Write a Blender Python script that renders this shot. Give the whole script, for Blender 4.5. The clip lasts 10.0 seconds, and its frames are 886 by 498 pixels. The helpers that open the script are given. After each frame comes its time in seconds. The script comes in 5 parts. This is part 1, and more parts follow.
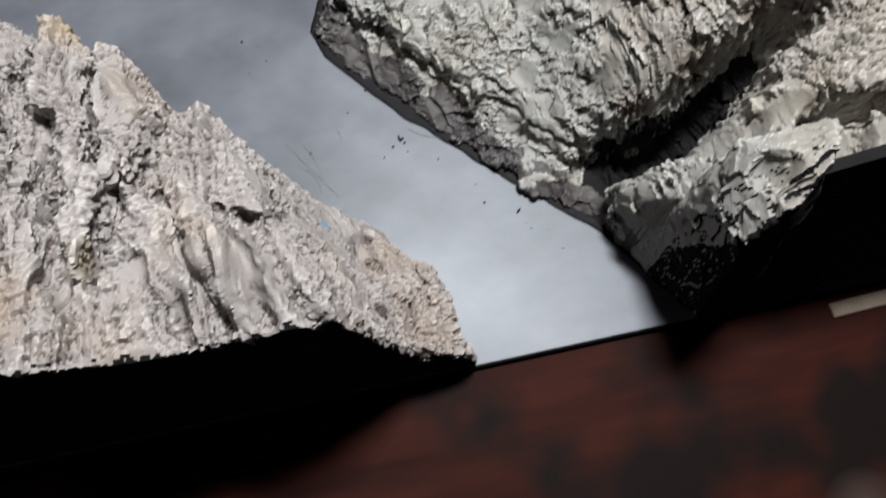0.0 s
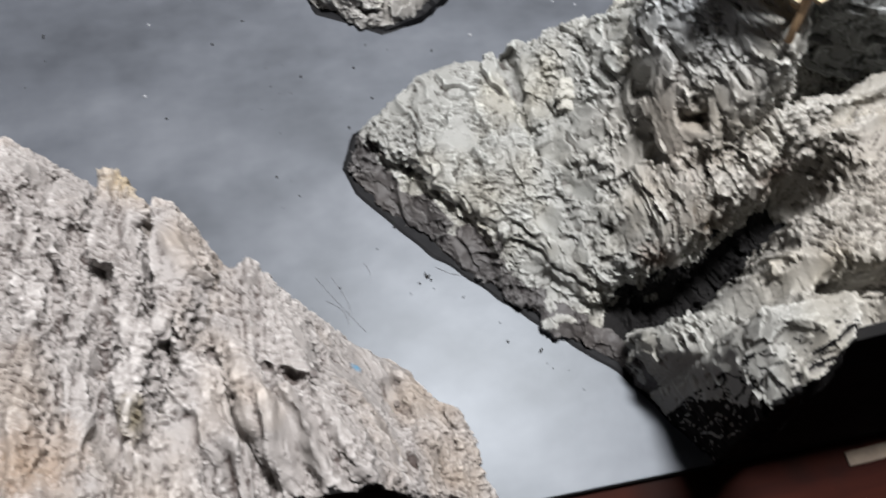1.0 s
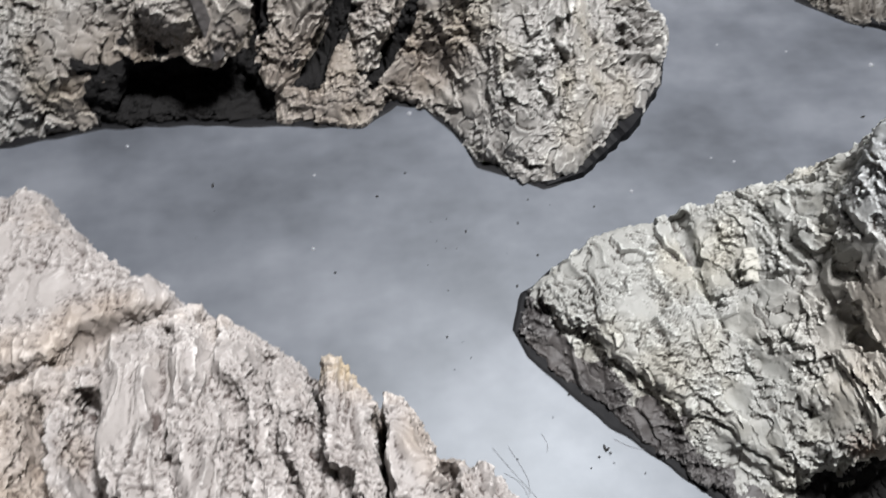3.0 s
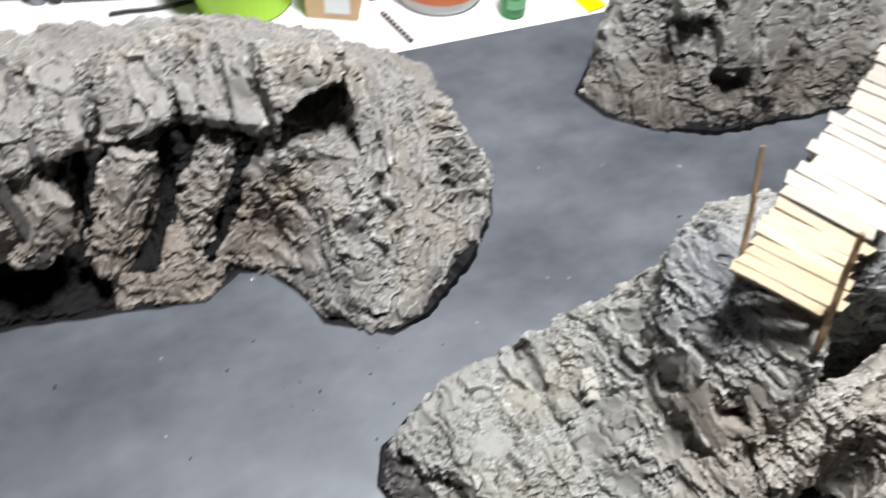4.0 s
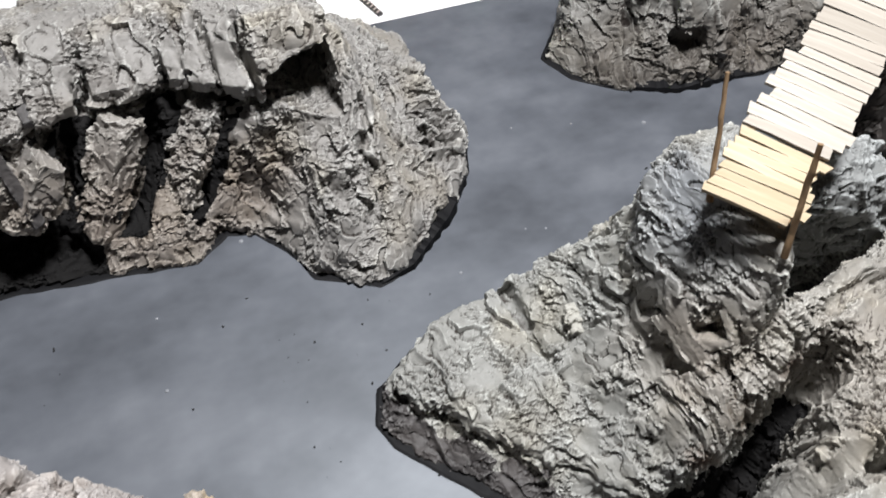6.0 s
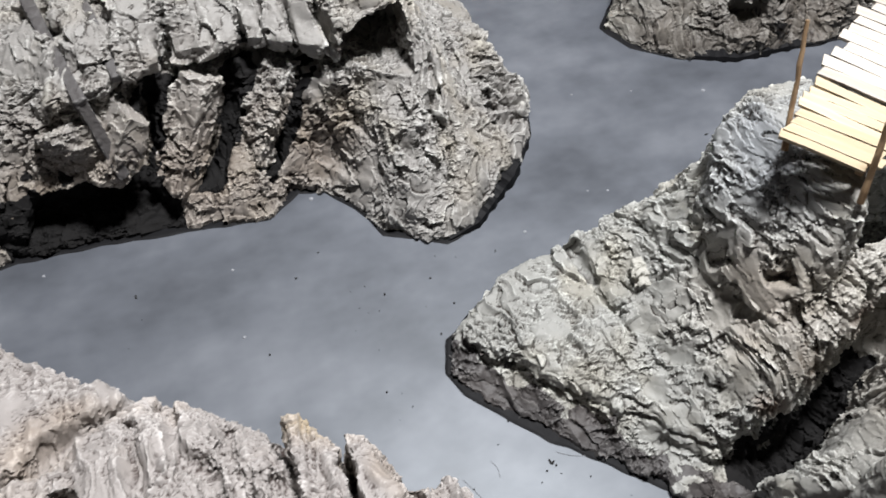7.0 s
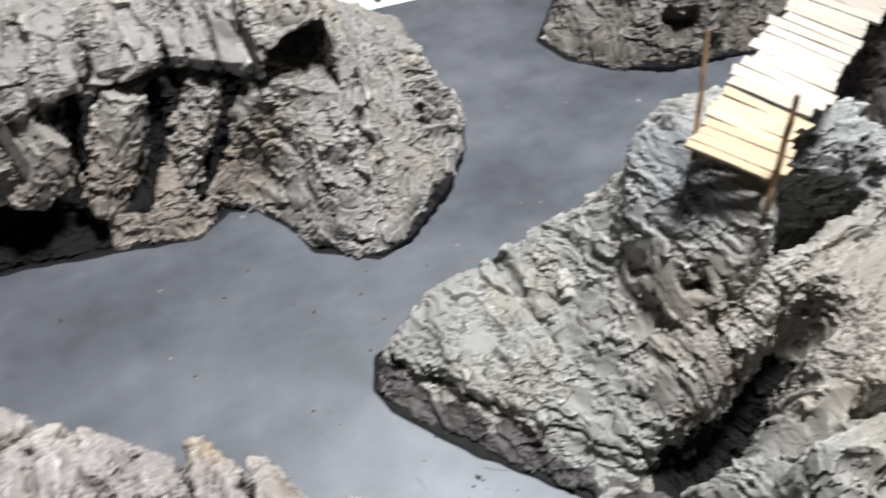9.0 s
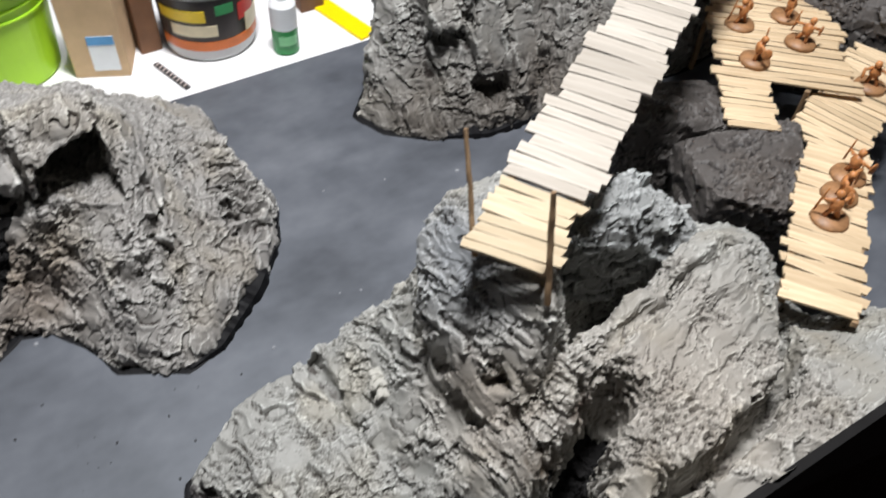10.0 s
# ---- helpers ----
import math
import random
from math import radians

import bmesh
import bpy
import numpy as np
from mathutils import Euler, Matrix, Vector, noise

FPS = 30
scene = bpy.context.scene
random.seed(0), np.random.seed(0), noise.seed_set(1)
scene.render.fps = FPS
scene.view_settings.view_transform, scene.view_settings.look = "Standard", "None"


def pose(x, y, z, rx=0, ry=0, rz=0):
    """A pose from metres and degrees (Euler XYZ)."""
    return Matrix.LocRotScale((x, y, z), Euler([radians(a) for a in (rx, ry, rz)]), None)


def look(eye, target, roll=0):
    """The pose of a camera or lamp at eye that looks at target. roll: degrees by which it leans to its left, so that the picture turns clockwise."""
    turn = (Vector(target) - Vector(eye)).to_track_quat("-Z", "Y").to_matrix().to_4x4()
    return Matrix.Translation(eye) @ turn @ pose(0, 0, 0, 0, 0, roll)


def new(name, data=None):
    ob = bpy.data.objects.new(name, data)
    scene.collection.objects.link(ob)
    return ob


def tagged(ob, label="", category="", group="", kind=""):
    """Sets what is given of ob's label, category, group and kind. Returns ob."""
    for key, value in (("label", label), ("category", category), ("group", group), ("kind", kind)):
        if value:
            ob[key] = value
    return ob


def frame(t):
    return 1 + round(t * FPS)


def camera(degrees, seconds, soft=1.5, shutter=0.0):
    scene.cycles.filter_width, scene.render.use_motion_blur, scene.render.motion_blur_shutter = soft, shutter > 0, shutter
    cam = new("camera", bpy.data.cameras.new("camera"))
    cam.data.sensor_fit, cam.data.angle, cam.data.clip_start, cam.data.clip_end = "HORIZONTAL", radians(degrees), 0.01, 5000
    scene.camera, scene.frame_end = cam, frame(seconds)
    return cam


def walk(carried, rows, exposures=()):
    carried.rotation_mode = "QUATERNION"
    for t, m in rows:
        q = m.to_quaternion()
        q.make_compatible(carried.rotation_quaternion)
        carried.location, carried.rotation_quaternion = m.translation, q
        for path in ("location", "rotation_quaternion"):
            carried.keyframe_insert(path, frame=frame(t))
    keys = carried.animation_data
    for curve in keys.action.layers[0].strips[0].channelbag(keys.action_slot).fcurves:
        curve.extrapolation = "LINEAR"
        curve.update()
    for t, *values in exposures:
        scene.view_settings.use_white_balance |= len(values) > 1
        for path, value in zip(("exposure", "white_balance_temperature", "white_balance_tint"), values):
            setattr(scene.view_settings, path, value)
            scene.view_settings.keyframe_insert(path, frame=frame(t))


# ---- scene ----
cam = camera(57.03, 10.0, soft=1.7, shutter=0.5)
EXPOSURES = [
    (0.0, -0.12), (0.5, 0.31), (1.0, 0.03), (1.5, -0.03), (2.0, 0.02), (3.5, 0.2), (4.0, 0.1), (4.5, -0.22), (5.0, -0.25), (6.5, 0.02), (7.0, 0.08), (7.5, 0.15), (8.0, 0.2), (8.5, 0.15), (9.0, 0.08), (9.5, -0.15), (10.0, -0.22),
]
# seconds, eye, yaw, pitch, roll
ROWS = [
    (0, -0.00249, -0.28470, 0.41301, -18.831, -70.662, 6.498),
    (0.5, -0.00359, -0.28190, 0.41889, -20.982, -66.435, 9.171),
    (1, -0.01640, -0.25835, 0.43533, -18.216, -64.741, 7.601),
    (1.5, -0.04554, -0.23404, 0.44270, -13.544, -65.032, 6.319),
    (2, -0.08041, -0.21721, 0.44265, -9.076, -62.450, 3.720),
    (2.2, -0.09218, -0.21459, 0.44513, -6.945, -61.822, 3.042),
    (3.3, -0.09220, -0.19457, 0.44744, -13.619, -56.821, 3.128),
    (3.5, -0.07634, -0.20222, 0.45775, -13.062, -54.836, 1.128),
    (4, -0.04706, -0.18525, 0.47663, -22.704, -51.971, 3.650),
    (4.2, -0.03922, -0.18740, 0.46913, -24.637, -50.579, 3.451),
    (4.5, -0.03781, -0.18789, 0.47807, -26.975, -50.464, 4.275),
    (5, -0.04463, -0.19475, 0.47573, -25.990, -51.880, 4.407),
    (5.2, -0.05042, -0.19703, 0.47685, -26.876, -51.642, 5.154),
    (6.3, -0.09007, -0.22491, 0.47284, -27.277, -51.849, 4.685),
    (6.5, -0.09894, -0.22813, 0.47205, -26.260, -52.384, 3.899),
    (7, -0.11384, -0.23466, 0.46776, -24.084, -52.246, 2.979),
    (7.5, -0.12620, -0.24269, 0.46640, -21.845, -51.970, 1.453),
    (8, -0.13465, -0.24741, 0.47010, -19.809, -51.467, 1.226),
    (8.5, -0.12080, -0.24828, 0.46811, -21.264, -51.358, 1.845),
    (9, -0.07910, -0.24643, 0.46789, -26.058, -51.265, 3.216),
    (9.5, -0.03650, -0.24373, 0.46710, -33.845, -49.593, 5.505),
    (10, -0.00243, -0.23720, 0.48046, -36.175, -48.270, 4.741),
]


def eye_pose(x, y, z, yaw, pitch, roll):
    return pose(x, y, z, 0, 0, yaw) @ pose(0, 0, 0, 90 + pitch) @ pose(0, 0, 0, 0, 0, roll)


walk(cam, [(t, eye_pose(*r)) for t, *r in ROWS], EXPOSURES)
# ---- end of camera ----

# ---- light ----
KEY_POWER = 36.0
world = bpy.data.worlds.new("room_air")
world.use_nodes = True
world.node_tree.nodes["Background"].inputs["Color"].default_value = (0.8, 0.86, 1.0, 1)
world.node_tree.nodes["Background"].inputs["Strength"].default_value = 0.013
scene.world = world


def area_lamp(name, eye, target, sx, sy, power, colour):
    lamp = bpy.data.lights.new(name, "AREA")
    lamp.shape, lamp.size, lamp.size_y = "RECTANGLE", sx, sy
    lamp.energy, lamp.color = power, colour
    ob = new(name, lamp)
    ob.matrix_world = look(eye, target)
    return ob


area_lamp("ceiling_tube_lamp", (0.22, 0.15, 1.35), (0.13, 0.03, 0.0), 0.26, 0.12, KEY_POWER, (0.985, 0.985, 1.0))


# ---- materials ----
class Mat:
    """A small node-material builder."""

    def __init__(self, name, rough=0.6, metal=0.0, spec=0.5):
        self.m = bpy.data.materials.new(name)
        self.m.use_nodes = True
        self.t = self.m.node_tree
        self.b = self.t.nodes["Principled BSDF"]
        self.b.inputs["Roughness"].default_value = rough
        self.b.inputs["Metallic"].default_value = metal
        self.b.inputs["Specular IOR Level"].default_value = spec
        self.coord = self.t.nodes.new("ShaderNodeTexCoord")

    def link(self, a, b):
        self.t.links.new(a, b)

    def noise(self, scale, detail=4.0, rough=0.6, stretch=None, kind="noise"):
        n = self.t.nodes.new("ShaderNodeTexNoise")
        n.inputs["Scale"].default_value, n.inputs["Detail"].default_value, n.inputs["Roughness"].default_value = scale, detail, rough
        if stretch:
            mp = self.t.nodes.new("ShaderNodeMapping")
            mp.inputs["Scale"].default_value = stretch
            self.link(self.coord.outputs["Object"], mp.inputs["Vector"])
            self.link(mp.outputs[0], n.inputs["Vector"])
        else:
            self.link(self.coord.outputs["Object"], n.inputs["Vector"])
        return n.outputs["Fac"]

    def ramp(self, fac, stops):
        r = self.t.nodes.new("ShaderNodeValToRGB")
        el = r.color_ramp.elements
        while len(el) < len(stops):
            el.new(0.5)
        for e, (pos, col) in zip(el, stops):
            e.position, e.color = pos, (*col, 1)
        self.link(fac, r.inputs["Fac"])
        return r.outputs["Color"]

    def mix(self, fac, a, b, mode="MIX"):
        n = self.t.nodes.new("ShaderNodeMix")
        n.data_type, n.blend_type = "RGBA", mode
        for s, v in ((n.inputs[0], fac), (n.inputs[6], a), (n.inputs[7], b)):
            if isinstance(v, (int, float)):
                s.default_value = v
            elif isinstance(v, tuple):
                s.default_value = (*v, 1)
            else:
                self.link(v, s)
        return n.outputs[2]

    def math(self, op, a, b=0.0, clamp=False):
        n = self.t.nodes.new("ShaderNodeMath")
        n.operation, n.use_clamp = op, clamp
        for s, v in zip(n.inputs, (a, b)):
            if isinstance(v, (int, float)):
                s.default_value = v
            else:
                self.link(v, s)
        return n.outputs[0]

    def attr(self, name):
        n = self.t.nodes.new("ShaderNodeAttribute")
        n.attribute_name = name
        return n.outputs["Fac"]

    def rand(self):
        return self.t.nodes.new("ShaderNodeObjectInfo").outputs["Random"]

    def bump(self, height, strength=0.4, dist=0.001, prev=None):
        n = self.t.nodes.new("ShaderNodeBump")
        n.inputs["Strength"].default_value, n.inputs["Distance"].default_value = strength, dist
        self.link(height, n.inputs["Height"])
        if prev is not None:
            self.link(prev, n.inputs["Normal"])
        self.link(n.outputs[0], self.b.inputs["Normal"])
        return n.outputs[0]

    def colour(self, out):
        if isinstance(out, tuple):
            self.b.inputs["Base Color"].default_value = (*out, 1)
        else:
            self.link(out, self.b.inputs["Base Color"])
        return self


def simple(name, col, rough=0.5, metal=0.0, vary=0.12, scale=60.0, bump=0.0):
    """A paint or plastic with a little unevenness."""
    k = Mat(name, rough, metal)
    lo = tuple(c * (1 - vary) for c in col)
    hi = tuple(min(1.0, c * (1 + vary)) for c in col)
    k.colour(k.ramp(k.noise(scale), [(0.3, lo), (0.7, hi)]))
    rr = k.t.nodes.new("ShaderNodeMapRange")
    rr.inputs["To Min"].default_value, rr.inputs["To Max"].default_value = rough * 0.8, min(1, rough * 1.25)
    k.link(k.noise(scale * 3), rr.inputs["Value"])
    k.link(rr.outputs[0], k.b.inputs["Roughness"])
    if bump:
        k.bump(k.noise(scale * 12), bump, 0.0005)
    return k.m


def rock_material(name, dark, mid, light, tint, tint_amount, spots=(), zones=()):
    """Black undercoat, grey coat and a pale dry-brushed top coat. Darkening by relief also paints crevice shade."""
    k = Mat(name, 0.58, 0.0, 0.42)
    n1 = k.noise(28, 5, 0.65)
    n2 = k.noise(160, 5, 0.7)
    n3 = k.noise(620, 3, 0.6)
    f = k.math("ADD", k.math("MULTIPLY", n2, 0.30), k.math("MULTIPLY", n1, 0.45))
    f = k.math("ADD", k.math("ADD", f, 0.125), k.math("MULTIPLY", k.math("SUBTRACT", n3, 0.5), 0.14))
    # Crests go pale as if dry-brushed; recesses go dark, shade put into colour.
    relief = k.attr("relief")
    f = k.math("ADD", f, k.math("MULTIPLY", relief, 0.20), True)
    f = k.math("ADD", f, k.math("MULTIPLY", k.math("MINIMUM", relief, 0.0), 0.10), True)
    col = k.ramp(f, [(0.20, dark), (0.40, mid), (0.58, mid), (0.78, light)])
    warm = k.ramp(k.noise(19, 3, 0.5), [(0.5, (0, 0, 0)), (0.72, (1, 1, 1))])
    col = k.mix(k.math("MULTIPLY", warm, tint_amount), col, tint, "MULTIPLY")
    # Zones multiply the colour: local tints, and shade put into low faces.
    for place, radius, zone_tint in zones:
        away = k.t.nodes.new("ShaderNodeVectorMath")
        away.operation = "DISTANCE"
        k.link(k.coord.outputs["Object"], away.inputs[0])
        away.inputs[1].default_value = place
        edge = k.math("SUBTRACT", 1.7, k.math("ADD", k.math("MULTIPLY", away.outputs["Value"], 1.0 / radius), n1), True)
        col = k.mix(edge, col, zone_tint, "MULTIPLY")
    for place, radius, stain in spots:
        away = k.t.nodes.new("ShaderNodeVectorMath")
        away.operation = "DISTANCE"
        k.link(k.coord.outputs["Object"], away.inputs[0])
        away.inputs[1].default_value = place
        edge = k.math("SUBTRACT", 1.5, k.math("ADD", k.math("MULTIPLY", away.outputs["Value"], 1.0 / radius), k.math("MULTIPLY", n2, 0.9)), True)
        col = k.mix(edge, col, stain)
    k.colour(col)
    b = k.bump(n2, 0.3, 0.0016)
    turn = k.t.nodes.new("ShaderNodeMapping")
    turn.inputs["Rotation"].default_value = (0, 0, math.radians(12))
    turn.inputs["Scale"].default_value = (330, 620, 620)
    k.link(k.coord.outputs["Object"], turn.inputs["Vector"])
    cell = k.t.nodes.new("ShaderNodeTexVoronoi")
    cell.inputs["Scale"].default_value = 1.0
    k.link(turn.outputs[0], cell.inputs["Vector"])
    b = k.bump(cell.outputs["Color"], 0.35, 0.0007, b)
    k.bump(n3, 0.3, 0.0006, b)
    return k.m


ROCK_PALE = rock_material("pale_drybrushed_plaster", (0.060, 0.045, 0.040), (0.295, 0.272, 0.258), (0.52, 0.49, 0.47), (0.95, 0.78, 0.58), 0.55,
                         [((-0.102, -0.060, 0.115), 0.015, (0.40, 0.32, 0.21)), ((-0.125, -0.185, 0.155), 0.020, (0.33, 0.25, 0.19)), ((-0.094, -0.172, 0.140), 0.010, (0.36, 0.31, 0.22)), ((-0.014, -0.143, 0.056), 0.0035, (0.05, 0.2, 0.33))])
# Brown zones put the ledge's shadow tone into the low rock.
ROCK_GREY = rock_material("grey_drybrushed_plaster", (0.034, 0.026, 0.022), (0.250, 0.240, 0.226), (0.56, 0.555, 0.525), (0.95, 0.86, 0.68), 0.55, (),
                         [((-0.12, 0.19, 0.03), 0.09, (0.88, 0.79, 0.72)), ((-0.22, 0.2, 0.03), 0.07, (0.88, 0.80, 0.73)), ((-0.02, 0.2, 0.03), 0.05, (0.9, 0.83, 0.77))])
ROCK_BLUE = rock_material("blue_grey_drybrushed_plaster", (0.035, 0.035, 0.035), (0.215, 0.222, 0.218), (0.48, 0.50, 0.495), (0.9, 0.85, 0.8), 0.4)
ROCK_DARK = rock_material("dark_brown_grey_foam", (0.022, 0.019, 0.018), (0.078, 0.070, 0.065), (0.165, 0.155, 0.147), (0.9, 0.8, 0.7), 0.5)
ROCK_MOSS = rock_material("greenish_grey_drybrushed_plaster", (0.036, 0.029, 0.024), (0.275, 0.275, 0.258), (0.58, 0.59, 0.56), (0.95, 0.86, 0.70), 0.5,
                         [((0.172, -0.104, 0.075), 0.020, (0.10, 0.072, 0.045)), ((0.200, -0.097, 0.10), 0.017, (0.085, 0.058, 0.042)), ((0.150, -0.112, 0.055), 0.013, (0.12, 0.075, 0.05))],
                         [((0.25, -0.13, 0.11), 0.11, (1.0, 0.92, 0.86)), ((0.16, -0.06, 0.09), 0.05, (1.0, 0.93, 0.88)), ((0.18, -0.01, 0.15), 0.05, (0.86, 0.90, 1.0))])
# Zones darken the stump's lower face: shade of a steeper front, painted in.
ROCK_STUMP = rock_material("brown_shaded_plaster", (0.040, 0.032, 0.028), (0.225, 0.220, 0.205), (0.47, 0.475, 0.45), (0.9, 0.82, 0.7), 0.5, (),
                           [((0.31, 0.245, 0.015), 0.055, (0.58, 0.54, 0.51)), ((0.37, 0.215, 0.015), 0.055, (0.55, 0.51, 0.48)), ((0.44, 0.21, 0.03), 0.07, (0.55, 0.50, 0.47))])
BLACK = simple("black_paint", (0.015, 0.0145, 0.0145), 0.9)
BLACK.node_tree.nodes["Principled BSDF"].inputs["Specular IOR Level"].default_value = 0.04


def water_material():
    k = Mat("cloudy_resin_water", 0.45, 0.0, 0.54)
    cloud = k.noise(7.5, 4, 0.6, (1.0, 1.6, 1.0))
    fine = k.noise(30, 4, 0.6)
    f = k.math("ADD", k.math("MULTIPLY", cloud, 0.8), k.math("MULTIPLY", fine, 0.2))
    k.colour(k.ramp(f, [(0.34, (0.050, 0.054, 0.064)), (0.5, (0.092, 0.099, 0.115)), (0.66, (0.140, 0.149, 0.168))]))
    k.b.inputs["Specular Tint"].default_value = (0.90, 0.96, 1.0, 1)
    b = k.bump(k.noise(9, 2, 0.5), 0.12, 0.004)
    k.bump(k.noise(260, 2, 0.5), 0.05, 0.0005, b)
    return k.m


WATER = water_material()


def wood_material(name, lo, hi, along, rough=0.65):
    """Wood with grain along the local x axis."""
    k = Mat(name, rough, 0.0, 0.3)
    grain = k.noise(220, 4, 0.65, along)
    k.colour(k.mix(k.math("MULTIPLY", k.rand(), 0.55), k.ramp(grain, [(0.3, lo), (0.65, hi)]), tuple(c * 0.62 for c in lo), "MIX"))
    k.bump(grain, 0.35, 0.0006)
    return k.m


PALE_WOOD = wood_material("pale_balsa", (0.42, 0.372, 0.315), (0.55, 0.505, 0.445), (0.08, 1, 1))
YELLOW_WOOD = wood_material("yellow_stained_balsa", (0.50, 0.39, 0.25), (0.64, 0.54, 0.39), (0.08, 1, 1))
TAN_WOOD = wood_material("tan_balsa", (0.55, 0.40, 0.24), (0.78, 0.62, 0.42), (0.08, 1, 1))
TWIG = wood_material("brown_twig", (0.20, 0.12, 0.065), (0.42, 0.29, 0.17), (1, 1, 0.08))
CLAY = simple("orange_brown_figure_paint", (0.46, 0.19, 0.065), 0.45, vary=0.45, scale=260)
CLAY_BASE = simple("dark_brown_base_paint", (0.30, 0.155, 0.07), 0.5, vary=0.35, scale=200)


# ---- mesh helpers ----
def mesh_object(name, verts, faces, material=None, smooth=False):
    me = bpy.data.meshes.new(name)
    me.from_pydata([tuple(v) for v in verts], [], [tuple(f) for f in faces])
    me.update()
    if smooth:
        me.polygons.foreach_set("use_smooth", [True] * len(me.polygons))
    if material:
        me.materials.append(material)
    return new(name, me)


def part(name, bm, material, parent, label="", smooth=False):
    me = bpy.data.meshes.new(name)
    bm.normal_update()
    bm.to_mesh(me)
    bm.free()
    me.materials.append(material)
    if smooth:
        me.polygons.foreach_set("use_smooth", [True] * len(me.polygons))
    ob = new(name, me)
    if parent is not None:
        ob.parent = parent
        ob.matrix_parent_inverse = parent.matrix_world.inverted()
    if label:
        ob["label"] = label
    return ob


def empty(name, x, y, z, rz=0.0):
    ob = new(name)
    ob.empty_display_size = 0.01
    ob.matrix_world = pose(x, y, z, 0, 0, rz)
    bpy.context.view_layer.update()
    return ob


def bm_box(x0, x1, y0, y1, z0, z1, bevel=0.0, seg=1):
    bm = bmesh.new()
    bmesh.ops.create_cube(bm, size=1.0)
    bmesh.ops.scale(bm, vec=(x1 - x0, y1 - y0, z1 - z0), verts=bm.verts)
    bmesh.ops.translate(bm, vec=((x0 + x1) / 2, (y0 + y1) / 2, (z0 + z1) / 2), verts=bm.verts)
    if bevel:
        bmesh.ops.bevel(bm, geom=bm.edges[:], offset=bevel, segments=seg, affect="EDGES")
    return bm


def bm_lathe(profile, n=40, cx=0.0, cy=0.0):
    """A turned shape from (radius, height) pairs; radius 0 closes an end."""
    bm = bmesh.new()
    rings = []
    for r, z in profile:
        if r <= 1e-6:
            rings.append([bm.verts.new((cx, cy, z))])
        else:
            rings.append([bm.verts.new((cx + r * math.cos(2 * math.pi * i / n), cy + r * math.sin(2 * math.pi * i / n), z)) for i in range(n)])
    for a, b in zip(rings, rings[1:]):
        for i in range(n):
            j = (i + 1) % n
            if len(a) == 1 and len(b) == 1:
                continue
            if len(a) == 1:
                bm.faces.new((a[0], b[j], b[i]))
            elif len(b) == 1:
                bm.faces.new((a[i], a[j], b[0]))
            else:
                bm.faces.new((a[i], a[j], b[j], b[i]))
    bmesh.ops.recalc_face_normals(bm, faces=bm.faces)
    return bm


def bm_stick(p, q, r0, r1, n=8, wobble=0.0, rings=6, seed=1):
    """A tapered, slightly crooked stick from p to q."""
    rnd = random.Random(seed)
    p, q = Vector(p), Vector(q)
    ax = (q - p).normalized()
    u = ax.orthogonal().normalized()
    v = ax.cross(u)
    bm = bmesh.new()
    rows = []
    for k in range(rings + 1):
        f = k / rings
        c = p.lerp(q, f) + (u * rnd.uniform(-1, 1) + v * rnd.uniform(-1, 1)) * wobble * (0 < k < rings)
        r = (r0 + (r1 - r0) * f) * rnd.uniform(0.9, 1.1)
        rows.append([bm.verts.new(c + (u * math.cos(2 * math.pi * i / n) + v * math.sin(2 * math.pi * i / n)) * r * rnd.uniform(0.93, 1.07)) for i in range(n)])
    for a, b in zip(rows, rows[1:]):
        for i in range(n):
            bm.faces.new((a[i], a[(i + 1) % n], b[(i + 1) % n], b[i]))
    bm.faces.new(rows[0][::-1])
    bm.faces.new(rows[-1])
    return bm


# ---- number noise for sculpting ----
def hash3(ix, iy, iz, salt):
    h = (ix.astype(np.int64) * 374761393 + iy.astype(np.int64) * 668265263 + iz.astype(np.int64) * 2147483647 + salt * 1274126177) & 0xFFFFFFFF
    h = ((h ^ (h >> 13)) * 1274126177) & 0xFFFFFFFF
    h = ((h ^ (h >> 16)) * 2246822519) & 0xFFFFFFFF
    return ((h ^ (h >> 15)) & 0xFFFFFF) / float(0xFFFFFF)


def vnoise(p, salt=0):
    """Smooth value noise, -1 to 1."""
    i = np.floor(p).astype(np.int64)
    f = p - i
    f = f * f * f * (f * (f * 6 - 15) + 10)
    out = np.zeros(len(p))
    for dx in (0, 1):
        for dy in (0, 1):
            for dz in (0, 1):
                w = (f[:, 0] if dx else 1 - f[:, 0]) * (f[:, 1] if dy else 1 - f[:, 1]) * (f[:, 2] if dz else 1 - f[:, 2])
                out += w * hash3(i[:, 0] + dx, i[:, 1] + dy, i[:, 2] + dz, salt)
    return out * 2 - 1


def fbm(p, octaves=4, salt=0):
    out, amp = np.zeros(len(p)), 1.0
    for o in range(octaves):
        out += amp * vnoise(p * 2**o + 7.3 * o, salt + o)
        amp *= 0.5
    return out


def ridges(p, octaves=3, salt=0):
    """Sharp-crested wrinkles, about -0.5 to 0.5."""
    out, amp, total = np.zeros(len(p)), 1.0, 0.0
    for o in range(octaves):
        out += amp * (1 - np.abs(vnoise(p * 2.1**o + 3.9 * o, salt + o))) ** 2
        total += amp
        amp *= 0.55
    return out / total - 0.55


